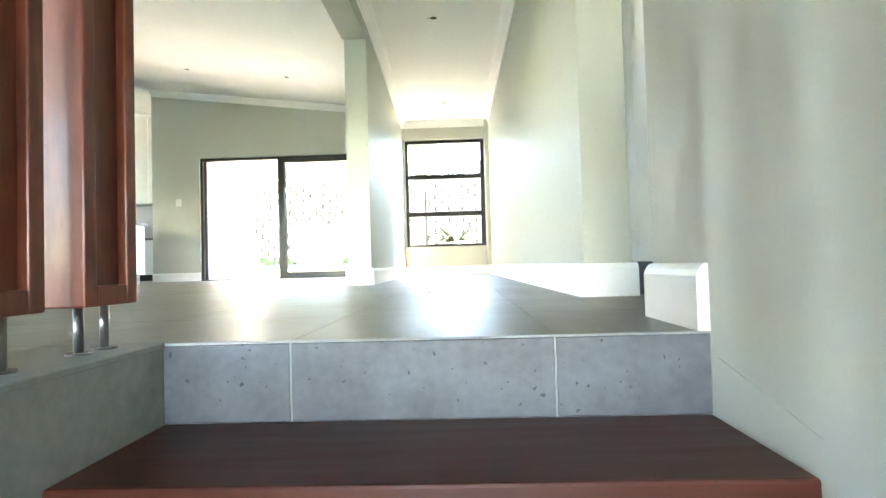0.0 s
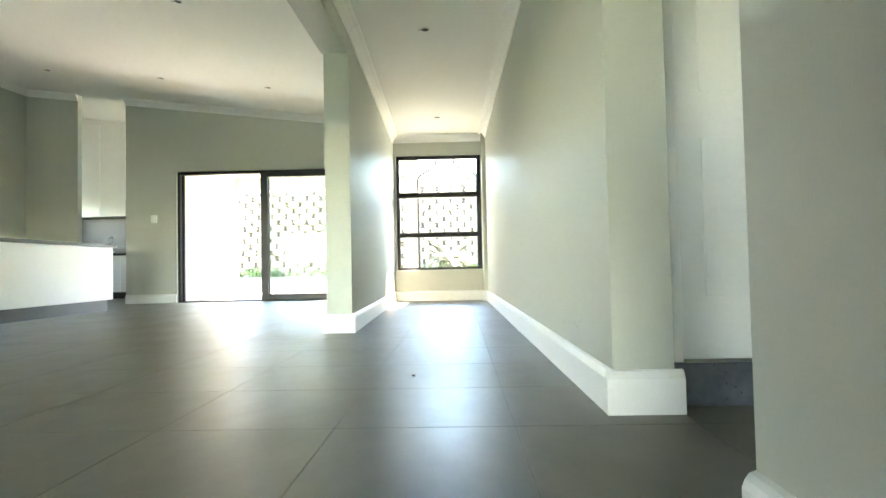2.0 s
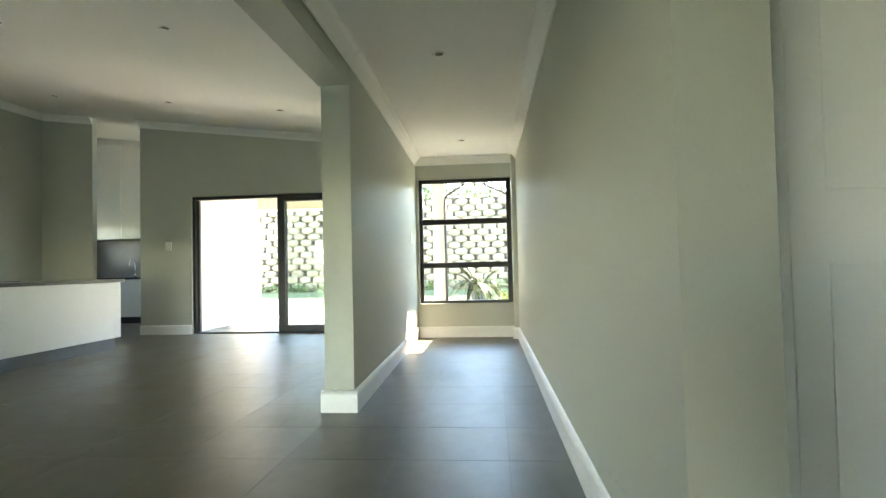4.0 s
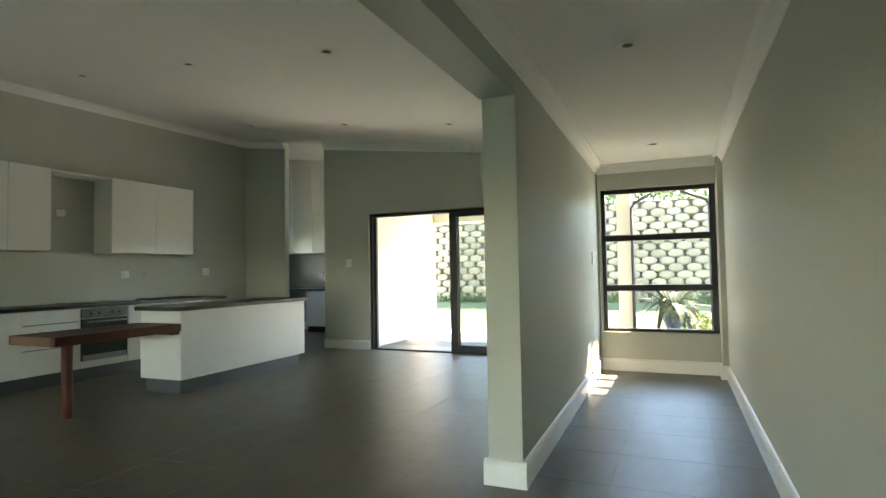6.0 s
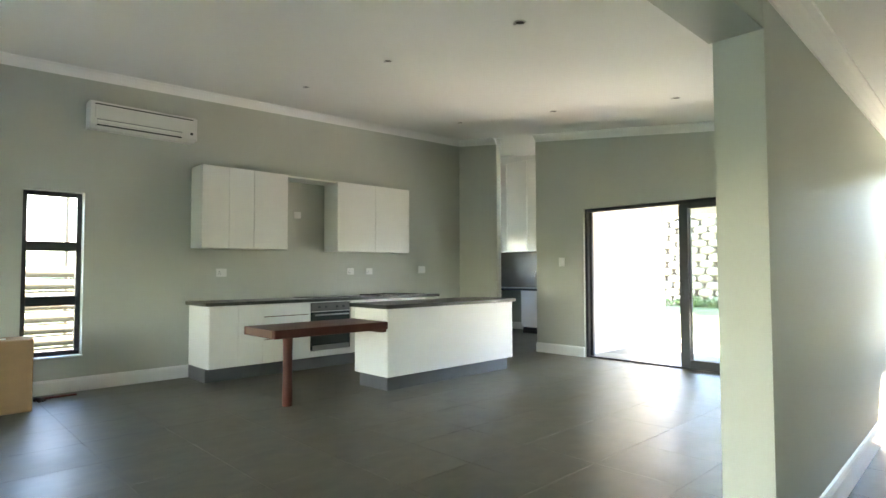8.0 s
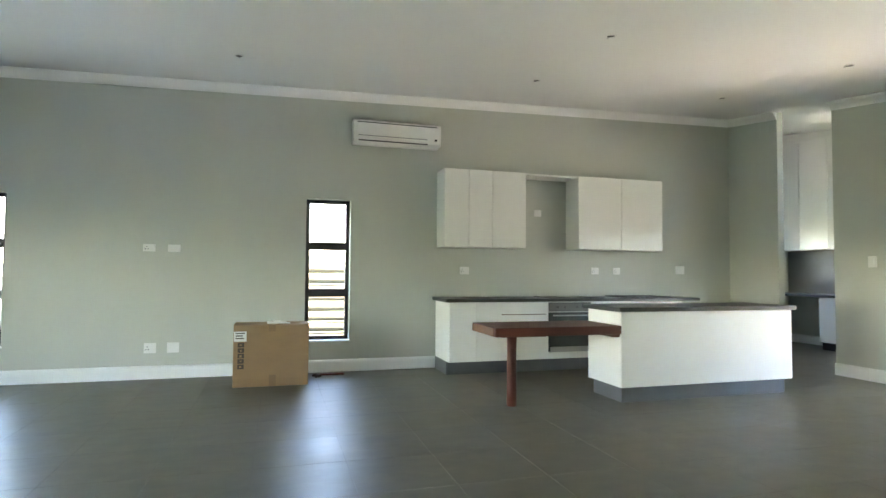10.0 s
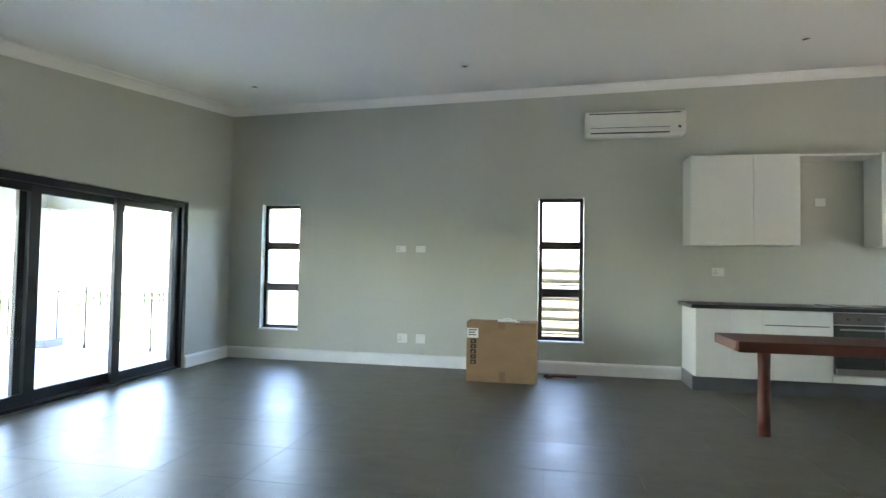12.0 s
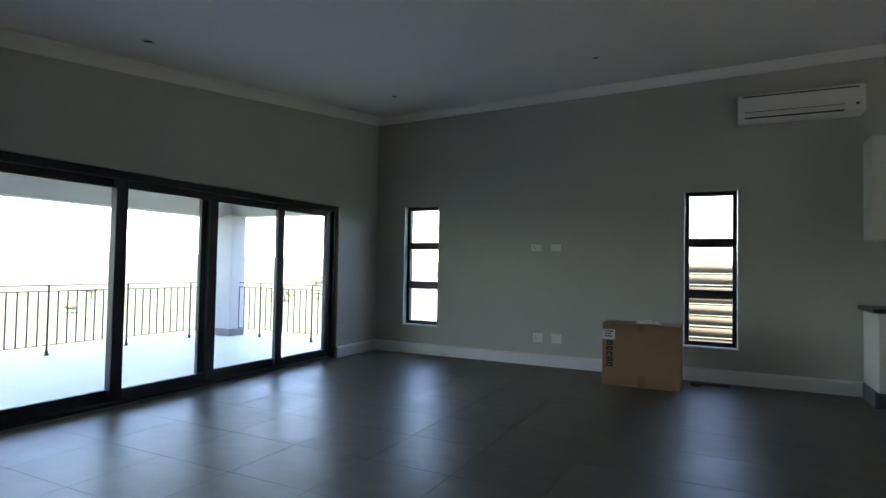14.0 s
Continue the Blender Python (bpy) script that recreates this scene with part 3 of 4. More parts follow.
part("lower_strip", made(-5.424, -5.421, 6.23, 6.79, 0.235, 0.30, bevel=0.001, seg=1), STEEL, oven)
hb = tube(bmesh.new(), (-5.385, 6.25, 0.69), (-5.385, 6.77, 0.69), 0.009)
h = part("handle", hb, STEEL, oven, "steel bar handle", True)
for yy in (6.29, 6.73):
    part("handle_bracket", tube(bmesh.new(), (-5.425, yy, 0.69), (-5.385, yy, 0.69), 0.006, seg=8), STEEL, h)
for yy in (6.33, 6.43, 6.6, 6.7):
    part("knob", tube(bmesh.new(), (-5.43, yy, 0.79), (-5.412, yy, 0.79), 0.014), DARK, oven)
hob = thing("hob", (-5.74, 6.65, 0.9), "flat black glass hob set in the worktop", "hob")
part("glass_top", made(-6.0, -5.5, 6.28, 7.04, 0.9, 0.908, bevel=0.003), BLACK_GLASS, hob)
for px, py, r in ((-5.87, 6.46, 0.09), (-5.87, 6.86, 0.075), (-5.63, 6.46, 0.075), (-5.63, 6.86, 0.09)):
    part("cooking_ring", lathe(bmesh.new(), (px, py, 0.908), [(r, 0), (r, 0.0012)], 28), DARK, hob)
sink = thing("prep_sink", (-5.74, 7.7, 0.9), "dark inset prep sink in the granite worktop", "sink")
bm = bmesh.new()
for b in ((-5.98, -5.49, 7.36, 7.38), (-5.98, -5.49, 8.06, 8.08), (-5.98, -5.96, 7.38, 8.06), (-5.51, -5.49, 7.38, 8.06)):
    box(bm, b[0], b[1], b[2], b[3], 0.9, 0.913)
part("rim", bm, DARK, sink)
part("bowl", made(-5.96, -5.51, 7.38, 8.06, 0.9, 0.903), BLACK_GLASS, sink)


def wall_cabinet(y0, y1, splits, label):
    c = thing("wall_cabinet", (-5.87, (y0 + y1) / 2, 1.53), label, "cabinet", "kitchen wall cabinets")
    part("body", made(KX + 0.004, -5.712, y0, y1, 1.535, 2.51, bevel=0.002, seg=1), CABINET, c)
    for a, b in zip(splits, splits[1:]):
        handleless_front(c, "door", -5.711, a, b, 1.533, 2.51)
    return c


wall_cabinet(4.925, 6.02, (4.925, 5.245, 5.56, 6.02), "white handleless wall cabinet with flat doors")
wall_cabinet(6.785, 8.095, (6.785, 7.44, 8.095), "white handleless two-door wall cabinet")
br = thing("bridging_shelf", (-5.87, 6.4, 2.485), "thin white board joining the two wall cabinets", "shelf")
part("board", made(KX + 0.004, -5.72, 6.022, 6.783, 2.485, 2.508), CABINET, br)

isl = thing("kitchen_island", (-3.965, 7.08, 0), "white kitchen island on a grey plinth", "kitchen island")
part("body", made(-4.25, -3.691, 6.076, 8.085, 0.15, 0.858), CABINET, isl)
part("front_panel", made(-3.69, -3.672, 6.06, 8.1, 0.148, 0.858, bevel=0.002, seg=1), CABINET, isl)
part("end_panel", made(-4.25, -3.692, 6.058, 6.075, 0.148, 0.858, bevel=0.002, seg=1), CABINET, isl)
part("end_panel", made(-4.25, -3.692, 8.086, 8.102, 0.148, 0.858, bevel=0.002, seg=1), CABINET, isl)
part("plinth", made(-4.215, -3.725, 6.10, 8.05, 0, 0.15), KICK, isl, "grey recessed plinth")
itop = thing("island_worktop", (-3.965, 7.08, 0.858), "dark granite island worktop", "worktop")
part("slab", made(-4.305, -3.64, 6.02, 8.135, 0.858, 0.9, bevel=0.004), GRANITE, itop)

bar = thing("breakfast_bar", (-3.9, 5.4, 0), "thick red-brown hardwood breakfast bar on one round leg", "breakfast bar")
bm = made(-4.27, -3.655, 4.79, 6.055, 0.65, 0.73, bevel=0.008)
part("bar_top", bm, BAR_WOOD, bar)
part("end_grain", made(-4.22, -3.70, 4.786, 4.79, 0.656, 0.724), END_GRAIN, bar, "pale golden end grain")
bm = bmesh.new()
prof = [(0.047, 0.0), (0.046, 0.12), (0.044, 0.3), (0.043, 0.5), (0.046, 0.65)]
lathe(bm, (-3.88, 5.04, 0), prof, 18)
part("leg", bm, BAR_WOOD, bar, "round turned hardwood leg", True)
part("cleat", made(-4.0, -3.68, 5.98, 6.055, 0.62, 0.65, bevel=0.006), BAR_WOOD, bar)

# scullery fittings
sc = thing("scullery_cabinet", (-5.2, 11.75, 0), "white scullery base cabinet under a dark worktop", "cabinet")
part("body", made(-6.2, -4.0, 11.52, 12.09, 0.12, 0.86), KICK, sc)
part("plinth", made(-6.2, -4.0, 11.57, 12.05, 0, 0.12), DARK, sc)
for a in (-6.19, -5.64, -5.09, -4.54):
    part("door", made(a, a + 0.545, 11.5, 11.52, 0.13, 0.855, bevel=0.002, seg=1), CABINET, sc)
sw = thing("scullery_worktop", (-5.6, 11.78, 0.86), "dark granite scullery worktop over an appliance gap", "worktop")
part("slab", made(-7.29, -4.0, 11.46, 12.085, 0.86, 0.9, bevel=0.004), GRANITE, sw)
skirting((-7.3, 12.1), (-6.2, 12.1), (0, -1))
setting("trim_splashback", made(-7.29, -5.14, 12.088, 12.098, 0.902, 1.66), SPLASH, "taupe tiled splashback", "splashback")
su = thing("scullery_wall_cabinet", (-6.2, 11.93, 1.66), "tall white scullery wall cabinet reaching the ceiling", "cabinet")
part("body", made(-7.29, -5.15, 11.77, 12.086, 1.66, 3.5), CABINET, su)
for a in (-7.28, -6.745, -6.21, -5.675):
    part("door", made(a, a + 0.53, 11.75, 11.77, 1.66, 3.55, bevel=0.002, seg=1), CABINET, su)
setting("wall_bulkhead", made(-7.29, -5.15, 11.752, 12.09, 3.552, 3.95), CABINET, "white bulkhead above the scullery cabinets", "wall")
tap = thing("tap", (-6.03, 11.92, 0.9), "chrome swan-neck kitchen tap on the scullery worktop", "tap")
part("base", tube(bmesh.new(), (-6.03, 11.92, 0.9), (-6.03, 11.92, 0.96), 0.025), CHROME, tap, "", True)
bm = bmesh.new()
pts = [(-6.03, 11.92, 0.96), (-6.03, 11.92, 1.16)] + [(-6.03, 11.92 - 0.09 + 0.09 * math.cos(a), 1.16 + 0.09 * math.sin(a)) for a in [math.pi * k / 8 for k in range(1, 9)]] + [(-6.03, 11.74, 1.1)]
for a, b in zip(pts, pts[1:]):
    tube(bm, a, b, 0.012, seg=8)
part("spout", bm, CHROME, tap, "", True)


# ---- wall fittings ----
def fitting(name, label, y0, y1, z0, z1, kind):
    y, z = (y0 + y1) / 2, (z0 + z1) / 2
    s = thing(name, (KX, y, z), label, "socket" if kind != "switch" else "switch", "wall fittings")
    part("plate", made(KX, KX + 0.011, y0, y1, z0, z1, bevel=0.004), PLASTIC, s)
    w, hgt = y1 - y0, z1 - z0
    if kind == "socket":
        part("rocker", made(KX + 0.011, KX + 0.015, y1 - 0.32 * w, y1 - 0.12 * w, z0 + 0.55 * hgt, z0 + 0.85 * hgt, bevel=0.001, seg=1), PLASTIC, s)
        for dy, dz in ((0.28, 0.62), (0.18, 0.35), (0.38, 0.35)):
            part("pin_hole", tube(bmesh.new(), (KX + 0.0105, y0 + dy * w, z0 + dz * hgt), (KX + 0.0118, y0 + dy * w, z0 + dz * hgt), 0.0055, seg=8), DARK, s)
    elif kind == "switch":
        for dy in (0.3, 0.62):
            part("rocker", made(KX + 0.011, KX + 0.015, y0 + dy * w - 0.008, y0 + dy * w + 0.008, z - 0.015, z + 0.015, bevel=0.001, seg=1), PLASTIC, s)
    else:
        part("insert", made(KX + 0.011, KX + 0.013, y - 0.02, y + 0.02, z - 0.015, z + 0.015, bevel=0.001, seg=1), PLASTIC, s)
    return s


fitting("wall_socket", "white double plug socket on the wall", 1.515, 1.645, 1.42, 1.505, "socket")
fitting("aerial_outlet", "white aerial outlet plate on the wall", 1.77, 1.90, 1.42, 1.505, "blank")
fitting("wall_socket", "large white plug socket low on the wall", 1.553, 1.678, 0.285, 0.40, "socket")
fitting("blank_plate", "square white blank plate low on the wall", 1.788, 1.913, 0.285, 0.40, "blank")
fitting("wall_socket", "white plug socket above the worktop", 5.24, 5.37, 1.19, 1.29, "socket")
fitting("hood_socket", "small white outlet between the wall cabinets", 6.3, 6.41, 1.985, 2.075, "blank")
fitting("wall_socket", "white plug socket above the hob", 7.18, 7.30, 1.205, 1.30, "socket")
fitting("wall_socket", "white plug socket above the hob", 7.53, 7.645, 1.205, 1.30, "socket")
fitting("isolator_switch", "white isolator switch plate above the worktop", 8.59, 8.74, 1.22, 1.335, "switch")
ls = thing("light_switch", (-3.9, FY, 1.38), "white light switch beside the patio door", "switch")
part("plate", made(-3.955, -3.855, FY - 0.011, FY, 1.315, 1.445, bevel=0.004), PLASTIC, ls)
part("rocker", made(-3.92, -3.89, FY - 0.015, FY - 0.011, 1.355, 1.405, bevel=0.001, seg=1), PLASTIC, ls)
ls2 = thing("light_switch", (0.143, 8.3, 1.33), "white light switch on the corridor wall", "switch")
part("plate", made(0.137, 0.152, 8.245, 8.345, 1.27, 1.4, bevel=0.004), PLASTIC, ls2)
part("rocker", made(0.152, 0.156, 8.28, 8.31, 1.31, 1.36, bevel=0.001, seg=1), PLASTIC, ls2)

# air conditioner
ac = thing("air_conditioner", (KX, 4.36, 2.78), "white split-unit air conditioner high on the wall", "air conditioner")
bm = bmesh.new()
prof = [(0.0, 2.79), (0.0, 3.075), (0.17, 3.075), (0.205, 3.055), (0.215, 3.0), (0.213, 2.88), (0.195, 2.82), (0.15, 2.785)]
rows = [[bm.verts.new((KX + o, y, z)) for o, z in prof] for y in (3.815, 4.9)]
for i in range(len(prof)):
    j = (i + 1) % len(prof)
    bm.faces.new((rows[0][i], rows[0][j], rows[1][j], rows[1][i]))
bm.faces.new(rows[0])
bm.faces.new(rows[1])
part("body", bm, PLASTIC, ac)
part("front_panel", made(KX + 0.2, KX + 0.222, 3.855, 4.76, 2.885, 3.02, bevel=0.005), PLASTIC, ac)
part("intake_slot", made(KX + 0.206, KX + 0.2165, 3.855, 4.86, 3.032, 3.042), DARK, ac, "dark intake slot")
part("louvre", made(KX + 0.188, KX + 0.216, 3.875, 4.74, 2.838, 2.866, bevel=0.004), PLASTIC, ac)
part("outlet_slot", made(KX + 0.17, KX + 0.2, 3.875, 4.74, 2.812, 2.824), DARK, ac, "dark air outlet slot")
part("upper_slot", made(KX + 0.195, KX + 0.2155, 3.875, 4.74, 2.872, 2.877), DARK, ac)
part("badge", made(KX + 0.213, KX + 0.2165, 4.83, 4.86, 2.86, 2.885), DARK, ac, "small dark display")
part("end_cap", made(KX + 0.02, KX + 0.205, 4.9, 4.915, 2.80, 3.06, bevel=0.006), PLASTIC, ac)


# recessed ceiling lamps
def downlight(x, y, z):
    d = thing("downlight", (x, y, z), "small unlit recessed downlight with a white rim", "downlight", "ceiling downlights")
    bm = bmesh.new()
    seg = 24
    ring = []
    for r, dz in ((0.029, -0.001), (0.033, -0.006), (0.042, -0.005), (0.046, 0.006)):
        ring.append([bm.verts.new((x + r * math.cos(2 * math.pi * k / seg), y + r * math.sin(2 * math.pi * k / seg), z + dz)) for k in range(seg)])
    for a, b in zip(ring, ring[1:]):
        for k in range(seg):
            bm.faces.new((a[k], a[(k + 1) % seg], b[(k + 1) % seg], b[k]))
    part("rim", bm, PLASTIC, d, "", True)
    part("lens", lathe(bmesh.new(), (x, y, z), [(0.03, -0.0045), (0.03, 0.004)], 20), LENS, d, "dark unlit lamp face")
    part("clip", made(x - 0.055, x - 0.03, y - 0.006, y + 0.006, z - 0.008, z - 0.003), STEEL, d)
    return d


for x, y in ((-1.38, 5.38), (-2.92, 5.47), (-4.57, 5.62), (-4.63, 8.15), (-2.96, 8.05), (-1.47, 8.05), (-4.63, 2.57), (-4.85, 0.18), (-1.95, -0.21)):
    d = downlight(x, y, lid(x, y))
    d.rotation_euler = (math.atan(0.025), math.atan(0.118), 0)
for y in (5.07, 7.83):
    downlight(0.845, y, HALL)

# ---- loose things ----
carton = thing("cardboard_box", (-5.6, 2.95, 0), "large closed brown cardboard box standing by the window", "box")
bm = made(-5.72, -5.37, 2.57, 3.335, 0.0, 0.64, bevel=0.006)
part("carton", bm, CARD, carton)
part("top_flap", made(-5.722, -5.545, 2.568, 3.337, 0.641, 0.647, bevel=0.002, seg=1), CARD, carton)
part("top_flap", made(-5.543, -5.368, 2.568, 3.337, 0.641, 0.647, bevel=0.002, seg=1), CARD, carton)
part("tape", made(-5.3695, -5.3675, 2.92, 2.99, 0.575, 0.645), TAPE, carton, "strip of brown tape")
part("tape", made(-5.3695, -5.3675, 2.93, 3.0, 0.0, 0.12), TAPE, carton, "strip of brown tape")
part("tape", made(-5.722, -5.368, 2.92, 2.99, 0.6475, 0.6485), TAPE, carton, "strip of brown tape")
lab = part("label", made(-5.3695, -5.3675, 2.575, 2.70, 0.475, 0.58), PAPER, carton, "white paper label with printed bars")
for k, wd in enumerate((0.09, 0.07, 0.08)):
    part("print_bar", made(-5.3675, -5.3665, 2.592, 2.592 + wd, 0.555 - 0.026 * k, 0.566 - 0.026 * k), INK, lab)
for k in range(5):
    z = 0.462 - 0.056 * k
    ic = part("handling_mark", made(-5.3695, -5.3675, 2.615, 2.678, z - 0.047, z), INK, carton, "dark printed handling mark")
    part("mark_gap", made(-5.3675, -5.3668, 2.632 + 0.006 * (k % 2), 2.655, z - 0.03 - 0.004 * (k % 3), z - 0.016), CARD, ic)
for k in range(4):
    part("side_print", made(-5.60, -5.52, 3.3345, 3.3365, 0.36 - 0.07 * k, 0.40 - 0.07 * k), INK, carton)
pl = thing("plastic_bracket", (-5.52, 2.99, 0.649), "small white plastic bracket lying on the cardboard box", "bracket")
bm = made(-5.62, -5.45, 2.90, 3.10, 0.649, 0.664, bevel=0.004)
part("base", bm, PLASTIC, pl)
part("ridge", made(-5.565, -5.50, 2.965, 3.04, 0.663, 0.682, bevel=0.006), PLASTIC, pl)
part("tab", made(-5.53, -5.45, 3.10, 3.14, 0.649, 0.656, bevel=0.002), PLASTIC, pl)
for ob in (carton, pl):
    ob.location.x += 0.06
    ob.location.y -= 0.035
oc = thing("timber_offcut", (-5.85, 3.6, 0), "thin dark timber offcut lying by the skirting", "timber offcut")
part("strip", made(-5.86, -5.81, 3.46, 3.74, 0, 0.016, bevel=0.002), MAHOGANY, oc)
db = thing("rubble", (-5.75, 3.43, 0), "small heap of dark brown rubble beside the cardboard box", "rubble")
rng = random.Random(4)
bm = bmesh.new()
for k in range(26):
    a, r = rng.uniform(0, 6.28), rng.uniform(0, 0.07)
    s = rng.uniform(0.006, 0.02)
    bmesh.ops.create_icosphere(bm, subdivisions=1, radius=s, matrix=Matrix.Translation((-5.74 + r * math.cos(a), 3.43 + 0.7 * r * math.sin(a), s * 0.8)) @ Euler((a, r * 9, a)).to_matrix().to_4x4() @ Matrix.Diagonal((1.5, 1, 0.8, 1)))
part("chips", bm, DEBRIS, db)


for x, y in ((1.808, 2.493), (0.860, 3.089)):
    ch = thing("debris_chip", (x, y, 0), "tiny dark chip of rubble lying on the tiles", "debris")
    bm = bmesh.new()
    bmesh.ops.create_icosphere(bm, subdivisions=1, radius=0.007, matrix=Matrix.Translation((x, y, 0.0045)) @ Matrix.Diagonal((1.2, 0.9, 0.65, 1)))
    part("chip", bm, DEBRIS, ch)
for k, (y, z, w, tilt) in enumerate(((2.86, 0.262, 0.07, 0.25), (2.98, 0.245, 0.09, 0.2), (3.08, 0.24, 0.06, 0.3), (2.92, 0.232, 0.05, -0.1), (3.2, 0.225, 0.08, 0.12))):
    bm = made(-0.0004, 0.0004, -w / 2, w / 2, -0.006, 0.006, bevel=0.0002, seg=1)
    bm.transform(Matrix.Translation((RX - 0.0135 * (y - 2.393) - 0.0002, y, z)) @ Euler((-tilt, 0, 0)).to_matrix().to_4x4())
    setting("trim_scuff", bm, SCUFF, "faint grey scuff mark on the wall", "scuff mark")


# ---- outdoors ----
def smooth_step(a, b, v):
    t = min(1, max(0, (v - a) / (b - a)))
    return t * t * (3 - 2 * t)


def ground_height(x, y):
    g = -1.75 + 1.63 * smooth_step(6.0, 9.4, y)
    g += 0.42 * smooth_step(13.5, 17.2, y) + 2.75 * smooth_step(17.75, 18.3, y) + 5 * smooth_step(19, 60, y)
    g -= 2.2 * smooth_step(-5, -45, y)
    far = smooth_step(60, 400, math.hypot(x, y))
    g += far * (9 + 7 * noise.noise((x * 0.004, y * 0.004, 3.1)))
    g += 0.05 * noise.noise((x * 0.5, y * 0.5, 0.0)) * smooth_step(14, 30, abs(y - 3))
    return g


steps = [0.0]
d = 0.5
while steps[-1] < 1800:
    steps.append(steps[-1] + d)
    d *= 1.0 if steps[-1] < 22 else 1.16
gx = sorted({-s for s in steps} | set(steps))
bm = bmesh.new()
grid = [[bm.verts.new((x, y + 0.15, ground_height(x, y + 0.15))) for x in gx] for y in gx]
for j in range(len(gx) - 1):
    for i in range(len(gx) - 1):
        bm.faces.new((grid[j][i], grid[j][i + 1], grid[j + 1][i + 1], grid[j + 1][i]))
setting("ground", bm, GRASS, "sunlit grass ground rolling to low hills", "ground", True)

# patio behind the far wall
setting("pavement_patio", made(-3.6, 4.5, EY + 0.25, 14.2, -0.2, -0.03), PATIO, "pale paved patio", "paving")
setting("patio_roof", made(-3.6, -0.5, FY + 0.25, 12.6, 2.45, 2.6), PLASTER, "white covered patio roof", "roof")
setting("patio_beam", made(-3.6, -0.5, 12.25, 12.6, 2.2, 2.45), PLASTER, "white patio edge beam", "beam")
for x0, x1 in ((0.13, 0.345), (1.475, 1.69)):
    col = thing("porch_column", ((x0 + x1) / 2, 11.1, -0.03), "square white plastered porch column", "column", "porch columns")
    part("shaft", made(x0, x1, 11.0, 11.22, -0.03, 2.55, bevel=0.008), PLASTER, col)
    part("plinth", made(x0 - 0.015, x1 + 0.015, 10.985, 11.235, -0.03, 0.08, bevel=0.005), PLASTER, col)
setting("porch_beam", made(-0.5, 0.345, 10.98, 11.24, 2.55, 2.8), PLASTER, "white porch beam", "beam")
setting("porch_beam_side", made(-0.2, 0.12, FY + 0.252, 10.98, 2.38, 2.8), PLASTER, "white porch side beam", "beam")
setting("porch_beam_right", made(1.475, 2.6, 10.98, 11.24, 2.55, 2.8), PLASTER, "white porch beam", "beam")
for s, xa in ((1, 0.36), (-1, 1.455)):
    dp = thing("downpipe", (xa, 10.97, -0.03), "dark rainwater downpipe with a swan-neck offset", "downpipe", "porch downpipes")
    bm = bmesh.new()
    top_x = 0.70 if s == 1 else 1.03
    pts = [(xa, 10.96, -0.03), (xa, 10.96, 2.16), (xa + s * 0.04, 10.96, 2.22), (top_x - s * 0.04, 10.96, 2.37), (top_x, 10.96, 2.43), (top_x, 10.96, 2.62)]
    for a, b in zip(pts, pts[1:]):
        tube(bm, a, b, 0.024, seg=8)
    part("pipe", bm, ALU, dp, "", True)
    part("hopper", made(top_x - 0.035, top_x + 0.035, 10.92, 11.0, 2.58, 2.7, bevel=0.006), ALU, dp)
for x0, x1 in ((0.2, 0.72), (1.01, 1.5)):
    gt = thing("gutter", ((x0 + x1) / 2, 10.9, 2.5), "dark box gutter at the porch eaves", "gutter", "porch gutters")
    part("trough", made(x0, x1, 10.86, 10.98, 2.545, 2.66, bevel=0.006), ALU, gt)

# Unseen soffits added to mask the sun; their gap shapes the corridor patch.
setting("porch_roof", made(-0.5, 0.79, EY + 0.25, 11.24, 2.8, 2.9), PLASTER, "unseen white porch soffit shaping the corridor sun patch", "roof")
setting("porch_roof_right", made(1.13, 4.2, EY + 0.25, 11.24, 2.8, 2.9), PLASTER, "unseen white porch soffit shaping the corridor sun patch", "roof")

# planted urn
urn = thing("planter", (0.9, 11.45, -0.03), "blue-grey glazed urn planted with a strap-leaved palm", "planter")
part("urn", lathe(bmesh.new(), (0.9, 11.45, -0.03), [(0.12, 0), (0.135, 0.03), (0.075, 0.09), (0.065, 0.18), (0.11, 0.3), (0.16, 0.42), (0.17, 0.5), (0.2, 0.54), (0.2, 0.57), (0.16, 0.57), (0.15, 0.5)], 24), URN, urn, "", True)


def blade(bm, base, heading, length, rise, width, sag):
    """One long arching leaf."""
    prev = None
    n = 7
    side = Vector((-math.sin(heading), math.cos(heading), 0))
    for k in range(n + 1):
        t = k / n
        p = Vector(base) + Vector((math.cos(heading) * length * t, math.sin(heading) * length * t, rise * t - sag * t * t))
        w = width * math.sin(math.pi * min(0.98, 0.12 + 0.88 * t)) + 0.002
        cur = (bm.verts.new(p - side * w + Vector((0, 0, 0.25 * w))), bm.verts.new(p), bm.verts.new(p + side * w + Vector((0, 0, 0.25 * w))))
        if prev:
            bm.faces.new((prev[0], prev[1], cur[1], cur[0]))
            bm.faces.new((prev[1], prev[2], cur[2], cur[1]))
        prev = cur


rng = random.Random(8)
for k in range(44):
    bm = bmesh.new()
    blade(bm, (0.9, 11.45, 0.5), k * 0.97 + rng.uniform(-0.2, 0.2), rng.uniform(0.25, 0.72), rng.uniform(0.35, 0.9), rng.uniform(0.034, 0.068), rng.uniform(0.3, 1.05))
    part("leaf", bm, URN_LEAF, urn)


